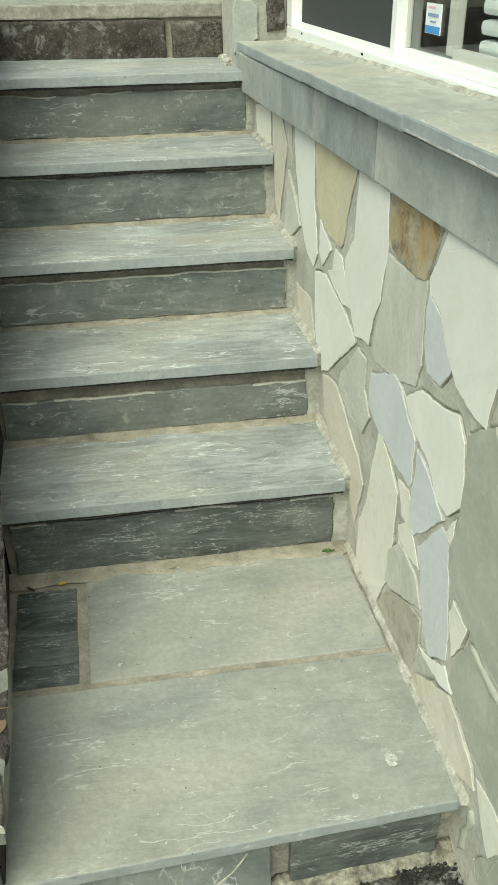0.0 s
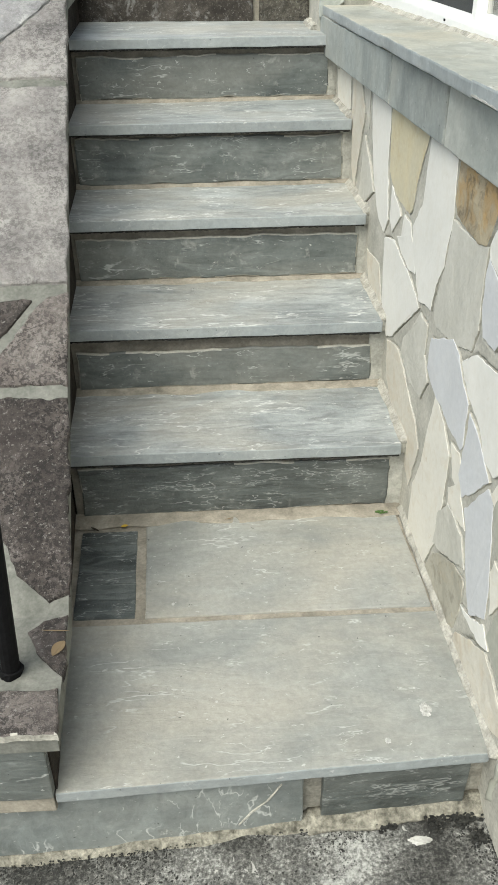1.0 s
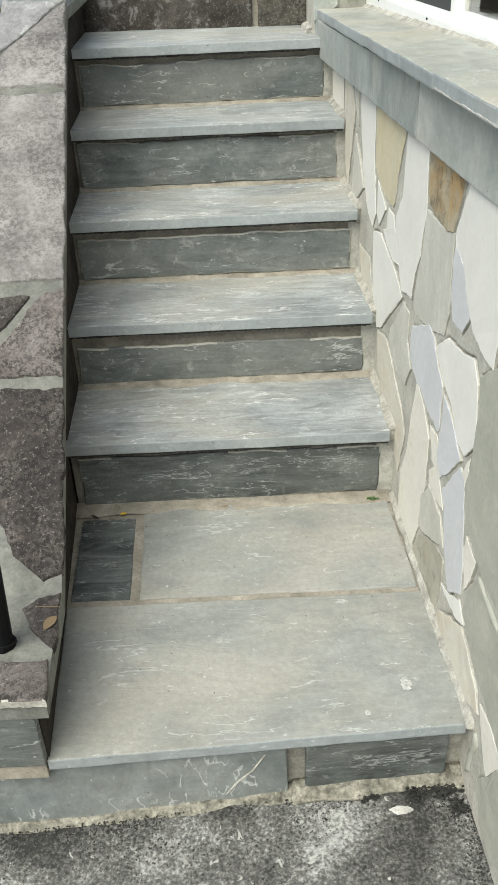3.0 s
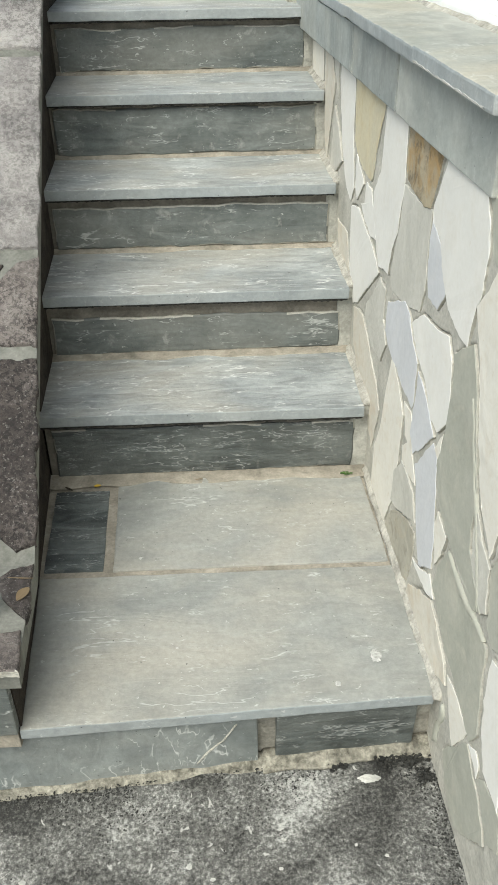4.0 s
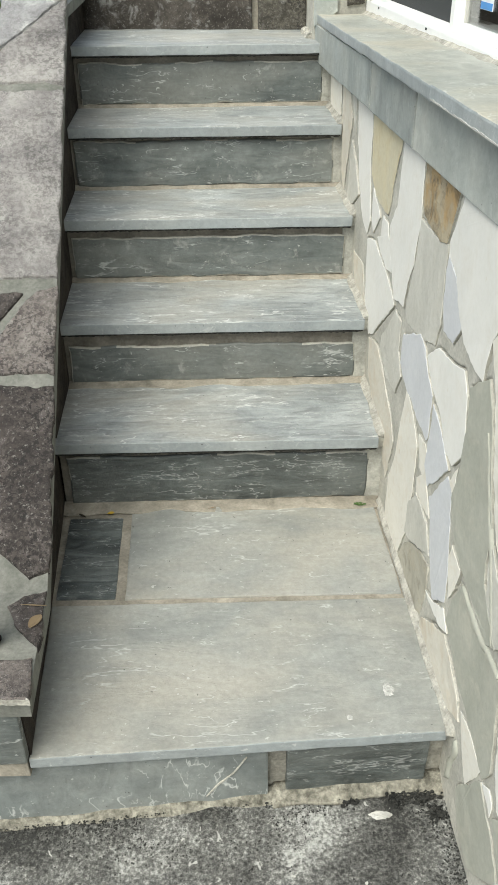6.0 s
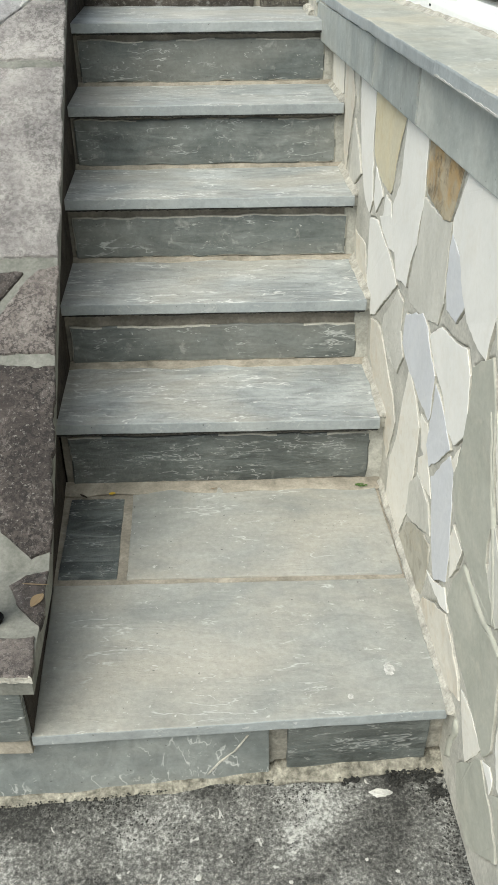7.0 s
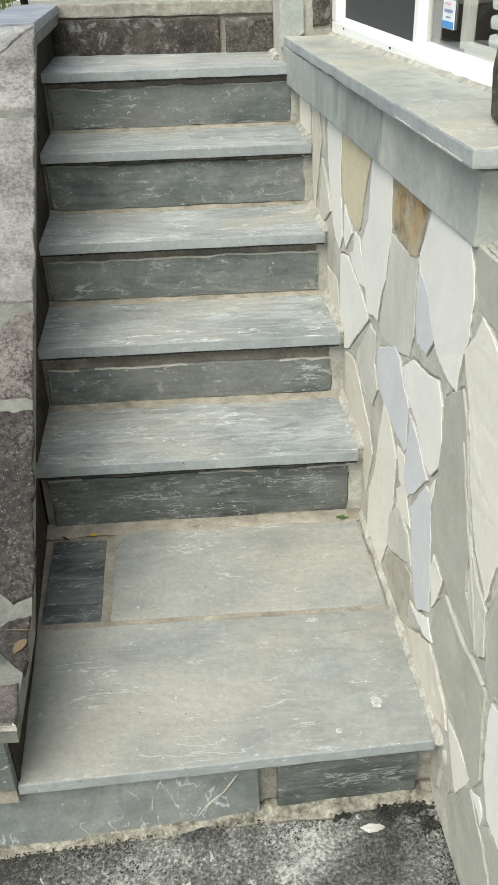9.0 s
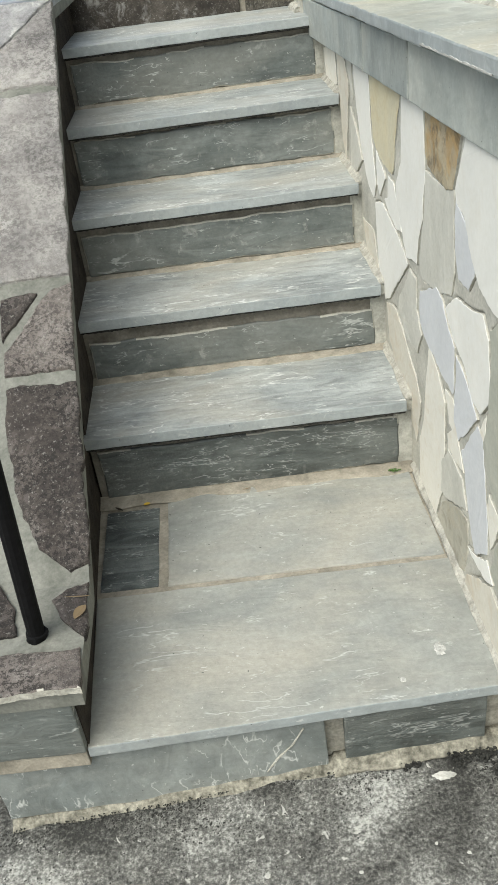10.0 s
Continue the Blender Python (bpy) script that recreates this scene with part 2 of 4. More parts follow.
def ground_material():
    """Old concrete: sandy grey, pale flecks, black algae patches, darker towards the foot of the stair and the wall."""
    n = Net("stained_concrete")
    at = n.spread(vary=False)
    broad = n.noise(at, 5.0, 5, 0.6, 0.4)
    mid = n.noise(at, 40, 6, 0.75, 0.4)
    fine = n.noise(at, 150, 4, 0.75)
    colour = n.ramp(broad, (0.3, (0.22, 0.214, 0.194)), (0.7, (0.39, 0.39, 0.365)))
    colour = n.mix("OVERLAY", 0.6, colour, n.ramp(fine, (0.3, 0.15), (0.7, 0.85)))
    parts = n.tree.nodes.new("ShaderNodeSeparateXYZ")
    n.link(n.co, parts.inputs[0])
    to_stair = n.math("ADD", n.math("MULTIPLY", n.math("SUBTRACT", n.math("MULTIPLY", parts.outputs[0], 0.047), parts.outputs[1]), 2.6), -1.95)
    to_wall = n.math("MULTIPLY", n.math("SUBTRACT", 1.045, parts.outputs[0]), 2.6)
    near_foot = n.ramp(n.math("MINIMUM", to_stair, to_wall), (0.0, 0.085), (0.22, 0.05), (0.7, 0.0))
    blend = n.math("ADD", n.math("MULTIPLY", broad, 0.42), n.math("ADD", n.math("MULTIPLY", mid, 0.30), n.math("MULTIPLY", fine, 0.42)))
    stain = n.ramp(n.math("SUBTRACT", blend, near_foot), (0.42, 0.95), (0.53, 0.55), (0.61, 0.0))
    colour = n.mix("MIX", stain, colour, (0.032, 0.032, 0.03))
    fleck = n.ramp(n.noise(at, 36, 3, 0.6, 0.6), (0.665, 0.0), (0.70, 1.0))
    colour = n.mix("MIX", n.math("MULTIPLY", fleck, 0.7), colour, (0.56, 0.55, 0.51))
    height = n.math("ADD", mid, n.math("MULTIPLY", fine, 0.7))
    return n.done(colour, 0.92, height, 0.004, gloss=0.2)


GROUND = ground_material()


def plain(name, colour, rough, metal=0.0, wear=0.06, scale=30.0, gloss=0.5):
    n = Net(name)
    spots = n.noise(n.spread(vary=False), scale, 4, 0.6)
    low = tuple(c * (1 - wear) for c in colour)
    high = tuple(min(1.0, c * (1 + wear)) for c in colour)
    return n.done(n.ramp(spots, (0.3, low), (0.7, high)), rough, spots, 0.0006, metal, gloss)


WHITE = plain("white_vinyl", (0.88, 0.88, 0.865), 0.35, 0, 0.03)
BLACK = plain("black_painted_iron", (0.005, 0.005, 0.0055), 0.75, 0.0, 0.4, 80, 0.15)
SCREEN = plain("dark_insect_screen", (0.045, 0.048, 0.048), 0.7, 0, 0.08, 400)
BLIND = plain("pale_blind_slat", (0.62, 0.66, 0.66), 0.6)
INNER = plain("inner_sash_paint", (0.55, 0.54, 0.50), 0.5)
ROOM = plain("dim_room_wall", (0.16, 0.15, 0.13), 0.8)
STUCCO = plain("pale_stucco", (0.62, 0.60, 0.55), 0.9, 0, 0.08, 60)
PATIO = plain("pale_concrete", (0.70, 0.70, 0.67), 0.85, 0, 0.06, 12)
PAPER = plain("sticker_white", (0.80, 0.80, 0.82), 0.5)
PRINT_BLUE = plain("sticker_blue", (0.08, 0.28, 0.62), 0.5)
PRINT_GREY = plain("sticker_grey", (0.25, 0.32, 0.48), 0.5)
PRINT_RED = plain("sticker_red", (0.75, 0.45, 0.48), 0.5)
LEAF_YELLOW = plain("yellow_leaf", (0.55, 0.36, 0.04), 0.6)
LEAF_BROWN = plain("dry_leaf", (0.20, 0.145, 0.08), 0.7)
MOSS = plain("green_sprout", (0.06, 0.12, 0.025), 0.7)
BLOTCH = mortar_like("pale_blotch", (0.38, 0.375, 0.345), (0.58, 0.57, 0.53), 0.5, 60)
BLOTCH_WORN = mortar_like("worn_paint", (0.30, 0.30, 0.275), (0.62, 0.61, 0.58), 0.5, 110)
# Black of the crust at the foot; also of the shade drawn under nosings.
ALGAE_AND_SHADE = mortar_like("black_algae_and_shade", (0.012, 0.012, 0.011), (0.06, 0.06, 0.054), 0.7, 60, 0.006)


def grass_material():
    n = Net("grass_blades")
    hue = n.noise(n.spread(vary=False), 9, 3)
    return n.done(n.ramp(hue, (0.3, (0.05, 0.085, 0.015)), (0.7, (0.16, 0.19, 0.045))), 0.7)


GRASS = grass_material()
SOIL = mortar_like("soil", (0.03, 0.025, 0.02), (0.09, 0.07, 0.05))


def glass_material():
    n = Net("window_glass")
    n.out.inputs["Transmission Weight"].default_value = 1.0
    n.out.inputs["IOR"].default_value = 1.45
    return n.done((0.95, 0.97, 0.96), 0.02)


GLASS = glass_material()


# ---- building tools ----
def obj(name, bm, material, smooth=False):
    me = bpy.data.meshes.new(name)
    bmesh.ops.recalc_face_normals(bm, faces=bm.faces[:])
    bm.to_mesh(me)
    bm.free()
    me.materials.append(material)
    if smooth:
        me.shade_smooth()
    return new(name, me)


def part(name, bm, material, parent, label=""):
    """One mesh object under a thing or under a part; its mesh keeps world coordinates."""
    ob = obj(name, bm, material)
    ob.parent = parent
    ob.matrix_parent_inverse = Matrix.Translation(-parent.matrix_world.translation) if parent.type == "EMPTY" else Matrix()
    return tagged(ob, label)


def thing(name, place, label, category="", group="", kind=""):
    ob = new(name)
    ob.location = place
    ob.matrix_world = Matrix.Translation(place)
    ob.empty_display_size = 0.05
    return tagged(ob, label, category, group, kind)


def wobble(bm, amount, scale, seed=0.0):
    """Shifts the vertices by smooth noise, so that edges are not ruled lines."""
    for v in bm.verts:
        v.co += noise.noise_vector(v.co * scale + Vector((seed, seed * 1.7, seed * 0.3))) * amount


def slab(x0, x1, y0, y1, z0, z1, step=0.03, soft=0.003, rough=0.0015, seed=0.0, bm=None):
    """A sawn or cleft slab: box cut up along its lengths, edges rounded and chipped."""
    bm = bm or bmesh.new()
    box = bmesh.ops.create_cube(bm, size=1.0)["verts"]
    for v in box:
        v.co = Vector(((x0 + x1) / 2 + v.co.x * (x1 - x0), (y0 + y1) / 2 + v.co.y * (y1 - y0), (z0 + z1) / 2 + v.co.z * (z1 - z0)))
    edges = list({e for v in box for e in v.link_edges})
    if soft:
        bmesh.ops.bevel(bm, geom=edges, offset=soft, segments=2, profile=0.6, affect="EDGES")
    for axis, a, b in ((0, x0, x1), (1, y0, y1), (2, z0, z1)):
        count = int((b - a) / step)
        for k in range(1, count):
            at, way = Vector((0, 0, 0)), Vector((0, 0, 0))
            at[axis], way[axis] = a + (b - a) * k / count, 1
            bmesh.ops.bisect_plane(bm, geom=bm.verts[:] + bm.edges[:] + bm.faces[:], plane_co=at, plane_no=way)
    if rough:
        wobble(bm, rough, 14.0, seed)
        wobble(bm, rough * 0.7, 60.0, seed + 9)
    return bm


def skew(bm, per_y, per_y_up=0.0):
    for v in bm.verts:
        v.co.x += per_y * v.co.y
        v.co.z += per_y_up * v.co.y
    return bm


def outline(corners, step, jag, seed):
    """The corners joined by an uneven broken edge."""
    ring = []
    for (u0, v0), (u1, v1) in zip(corners, corners[1:] + corners[:1]):
        far = math.hypot(u1 - u0, v1 - v0)
        count = max(1, int(far / step))
        for k in range(count):
            u, v = u0 + (u1 - u0) * k / count, v0 + (v1 - v0) * k / count
            d = noise.noise_vector(Vector((u * 60, v * 60, seed))) * jag + noise.noise_vector(Vector((u * 16, v * 16, seed + 5))) * jag * 1.8
            ring.append((u + d.x, v + d.y))
    return ring


def plate(corners, face, back, lie, step=0.018, jag=0.0025, inset=0.004, seed=0.0):
    """A broken flat stone from its corners (u, v): outline cut up and jagged, front edge rounded. lie(u, v, h) gives the place, h out of the bed."""
    ring = outline(corners, step, jag, seed)
    n = len(ring)
    turn = sum(a[0] * b[1] - b[0] * a[1] for a, b in zip(ring, ring[1:] + ring[:1]))
    if turn < 0:
        ring.reverse()
    inner = []
    for k in range(n):
        (a, b), (c, d) = ring[k - 1], ring[(k + 1) % n]
        far = math.hypot(c - a, d - b) or 1.0
        inner.append((ring[k][0] - (d - b) / far * inset, ring[k][1] + (c - a) / far * inset))
    bm = bmesh.new()
    tilt = noise.noise_vector(Vector((seed, 3.1, 7.7))) * 0.006
    mu, mv = sum(p[0] for p in ring) / n, sum(p[1] for p in ring) / n
    rows = []
    for pts, h in ((ring, back), (ring, face - inset * 0.7), (inner, face)):
        rows.append([bm.verts.new(lie(u, v, h + (0 if h == back else tilt.x * (u - mu) + tilt.y * (v - mv) + 0.0012 * noise.noise(Vector((u * 40, v * 40, seed)))))) for u, v in pts])
    for low, high in zip(rows, rows[1:]):
        for k in range(n):
            bm.faces.new((low[k], low[(k + 1) % n], high[(k + 1) % n], high[k]))
    bm.faces.new(rows[-1])
    return bm


def prism(profile, x0, x1, material=None):
    """A profile of (y, z) drawn out along x."""
    bm = bmesh.new()
    a = [bm.verts.new((x0, y, z)) for y, z in profile]
    b = [bm.verts.new((x1, y, z)) for y, z in profile]
    bm.faces.new(a)
    bm.faces.new(b[::-1])
    for k in range(len(a)):
        bm.faces.new((a[k - 1], a[k], b[k], b[k - 1]))
    return bm


def pale_front(ob):
    """The sawn front edge of a slab is paler than its face."""
    ob.data.materials.append(EDGE)
    for f in ob.data.polygons:
        if f.normal.y < -0.6 or f.normal.x < -0.6:
            f.material_index = 1
    return ob


# ---- sizes of the stair ----
RUN, RISE, FOOT = 0.28, 0.18, 0.172
TOPS = [FOOT] + [0.183 + RISE * k for k in range(1, 6)]
WALL_SKEW, FASCIA_SKEW, LEFT_SKEW = -0.03, -0.049, -0.05
RIGHT, LEFT = 1.02, 0.236

# ---- ground: falls a little towards the left of the stair ----
def fall(x):
    return -0.035 * min(1.0, max(0.0, (0.85 - x) / 0.8))


bm = bmesh.new()
xs = [-80, -10, -2, -0.6, -0.2, 0.05, 0.25, 0.45, 0.65, 0.85, 1.1, 2, 10, 80]
ys = [-80, -10, -2, -1.0, -0.6, 0, 2, 10, 90]
grid = [[bm.verts.new((x, y, fall(x))) for x in xs] for y in ys]
for a, b in zip(grid, grid[1:]):
    for k in range(len(xs) - 1):
        bm.faces.new((a[k], a[k + 1], b[k + 1], b[k]))
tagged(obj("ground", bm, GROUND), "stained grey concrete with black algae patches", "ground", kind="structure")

# ---- stair ----
stair = thing("stair", (0.62, -0.7, 0), "grey bluestone stair with dark risers and tan mortar", "stair", kind="structure")
core = [(-0.60, 0.0), (-0.60, FOOT - 0.012)]
for k in range(1, 6):
    y = RUN * (k - 1) + 0.03
    core += [(y, TOPS[k - 1] - 0.008), (y, TOPS[k] - 0.037), (y + 0.045, TOPS[k] - 0.034), (y + 0.045, TOPS[k] - 0.012)]
core += [(1.75, TOPS[5] - 0.012), (1.75, 0.0)]
part("mortar_core", prism(core, 0.10, 1.10), MORTAR_RECESS, stair)


def ragged(x0, x1, y_back, y_front, z_low, z_high, seed, turn=lambda x: 0.0):
    """A hand-laid strip of mortar along x, thin and uneven at its front."""
    bm = bmesh.new()
    rows = []
    count = int((x1 - x0) / 0.005)
    for k in range(count + 1):
        x = x0 + (x1 - x0) * k / count
        d = turn(x)
        a = noise.noise(Vector((x * 9, seed, 0.0))) + 0.14 * noise.noise(Vector((x * 31, seed, 4.0))) + 0.05 * noise.noise(Vector((x * 83, seed, 9.0)))
        front = y_front + a * 0.45 * (y_back - y_front)
        top = z_high + 0.003 * noise.noise(Vector((x * 22, seed, 8.0)))
        mid = (front + y_back) / 2
        rows.append([bm.verts.new(p) for p in ((x, y_back + 0.01 + d, z_low - 0.01), (x, front + d, z_low - 0.001), (x, front + 0.004 + d, z_low + 0.0015), (x, mid + d, z_low + 0.35 * (top - z_low)), (x, y_back + d, top), (x, y_back + 0.01 + d, top))])
    for p, q in zip(rows, rows[1:]):
        for k in range(6):
            bm.faces.new((p[k], p[(k + 1) % 6], q[(k + 1) % 6], q[k]))
    bm.faces.new(rows[0])
    bm.faces.new(rows[-1][::-1])
    for f in bm.faces:
        f.smooth = True
    return bm


def flank(y0, y1, z, wide, high, seed):
    """The same along the foot of the rubble wall."""
    bm = ragged(y0, y1, 0.0, -wide, z, z + high, seed)
    for v in bm.verts:
        along, out = v.co.x, v.co.y
        v.co.x, v.co.y = RIGHT + WALL_SKEW * along + out, along
    return bm


def mortar_rim(ob, seed):
    """Pale mortar left on parts of a riser's chamfered rim."""
    ob.data.materials.append(MORTAR_GREY)
    for f in ob.data.polygons:
        if len(f.vertices) == 4 and noise.noise(Vector((f.center.x * 7, f.center.z * 16, seed * 3.7))) > -0.12:
            f.material_index = 1


def nosing_shade(x0, x1, y, z, seed):
    """Black strip with a toothed lower edge, put in for the shade under a nosing."""
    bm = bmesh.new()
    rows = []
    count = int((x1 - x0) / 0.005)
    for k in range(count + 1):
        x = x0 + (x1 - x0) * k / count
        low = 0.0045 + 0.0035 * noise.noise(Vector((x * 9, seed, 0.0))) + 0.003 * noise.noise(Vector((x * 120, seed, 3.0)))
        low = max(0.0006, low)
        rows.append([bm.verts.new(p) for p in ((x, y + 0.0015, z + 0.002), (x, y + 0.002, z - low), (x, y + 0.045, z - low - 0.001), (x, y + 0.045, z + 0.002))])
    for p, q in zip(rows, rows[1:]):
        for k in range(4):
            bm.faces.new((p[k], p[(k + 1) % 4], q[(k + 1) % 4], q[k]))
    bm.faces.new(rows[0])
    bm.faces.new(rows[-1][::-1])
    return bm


for k in range(1, 6):
    y, z = RUN * (k - 1), TOPS[k]
    back = y + RUN + 0.02 if k < 5 else 1.62
    pale_front(part("tread", slab(0.12, 1.004 - 0.018 * y, y, back, z - 0.028, z, 0.025, 0.0025, 0.0011, k * 3.3), TREAD, stair))
    left = (0.252, 0.234, 0.222, 0.208, 0.199)[k - 1]
    right = (0.984, 0.981, 0.979, 0.970, 0.956)[k - 1]
    z0, z1 = TOPS[k - 1] + (0.001, 0.003, 0.006, 0.007, 0.007)[k - 1], (0.312, 0.472, 0.668, 0.862, 1.034)[k - 1]
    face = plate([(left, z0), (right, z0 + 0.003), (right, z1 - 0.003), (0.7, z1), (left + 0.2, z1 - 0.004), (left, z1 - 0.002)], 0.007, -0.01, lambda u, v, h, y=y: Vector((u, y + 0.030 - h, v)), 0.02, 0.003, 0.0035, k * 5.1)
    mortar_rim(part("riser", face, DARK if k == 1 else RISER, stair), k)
    part("algae_crust", nosing_shade(0.2, 1.0 - 0.018 * y, y, z - 0.028, k * 4.0), ALGAE_AND_SHADE, stair)
    part("mortar_fillet", ragged(0.14, 1.02, y + 0.028, y + (-0.020, -0.008, 0.004, 0.008, 0.008)[k - 1], TOPS[k - 1], TOPS[k - 1] + (0.004, 0.006, 0.008, 0.010, 0.010)[k - 1], k * 2.0), MORTAR_TAN, stair)
    part("end_mortar", slab(0.975 - 0.02 * y, 1.035 - 0.03 * y, y + 0.014, y + 0.09, z - 0.034, z - 0.004, 0.012, 0.004, 0.002, k), MORTAR_END, stair)
    part("end_mortar", slab(right - 0.008, 1.035 - 0.03 * y, y + 0.026, y + 0.06, TOPS[k - 1] - 0.003, z - 0.033, 0.012, 0.003, 0.002, k + 7), MORTAR_END, stair)
    part("side_fillet", flank(y + 0.012, y + RUN + 0.02 if k < 5 else 1.2, z, 0.018, 0.014, 30 + k), MORTAR_SIDE, stair)


def along_cheek(bm):
    """The slab's end follows the side wall."""
    for v in bm.verts:
        if v.co.x < 0.28:
            v.co.x -= 0.08 * (v.co.y + 0.342)
    return bm


def front_turn(bm):
    """The foot of the stair is not square to the steps."""
    for v in bm.verts:
        if v.co.y < -0.5:
            v.co.y += 0.047 * (v.co.x - 0.95)
    return bm


part("mortar_bed", slab(0.12, 1.05, -0.65, 0.03, 0.05, FOOT - 0.004, 0.2, 0, 0), MORTAR_TAN, stair)
pale_front(part("landing_slab", front_turn(along_cheek(slab(0.262, 1.032, -0.694, -0.342, FOOT - 0.026, FOOT, 0.025, 0.003, 0.0012, 21))), LANDING, stair, "large pale bluestone slab"))
part("landing_slab", skew(slab(0.402, 1.002, -0.326, 0.0, FOOT - 0.03, FOOT, 0.03, 0.003, 0.002, 23), -0.045), LANDING, stair)
part("landing_slab", skew(slab(0.252, 0.381, -0.322, -0.036, FOOT - 0.03, FOOT - 0.001, 0.02, 0.003, 0.002, 25), -0.045), DARK, stair, "dark bluestone slab")
part("side_fillet", flank(-0.70, 0.01, FOOT, 0.013, 0.015, 41), MORTAR_SIDE, stair)
part("base_core", front_turn(slab(0.105, 1.05, -0.662, -0.60, -0.06, FOOT - 0.02, 0.2, 0, 0)), MORTAR, stair)
part("riser", front_turn(slab(0.10, 0.708, -0.680, -0.65, -0.014, 0.134, 0.03, 0.003, 0.0025, 31)), BASE, stair)
vein = [(0.592, 0.012), (0.613, 0.045), (0.641, 0.074), (0.668, 0.120), (0.670, 0.119), (0.6445, 0.074), (0.6165, 0.044), (0.594, 0.011)]
part("quartz_vein", plate(vein, 0.0012, -0.004, lambda u, v, h: Vector((u, -0.6805 + 0.047 * (u - 0.95) - h, v)), 0.008, 0.0010, 0.0004, 17), MORTAR_SIDE, stair, "white quartz vein")
part("riser", front_turn(slab(0.742, 1.008, -0.680, -0.65, 0.012, 0.138, 0.03, 0.003, 0.0025, 33)), DARK, stair)
bm = ragged(0.10, 1.05, -0.674, -0.704, -0.004, 0.017, 61, lambda x: 0.047 * (x - 0.95))
for v in bm.verts:
    v.co.z += fall(v.co.x) + (0.008 if v.co.x > 0.72 else 0.0)
wobble(bm, 0.0012, 38, 4.0)
part("mortar_fillet", bm, MORTAR_FOOT, stair)

# ---- rubble wall beside the stair ----
def on_wall(u, v, h):
    return Vector((RIGHT + WALL_SKEW * u - h, u, v))


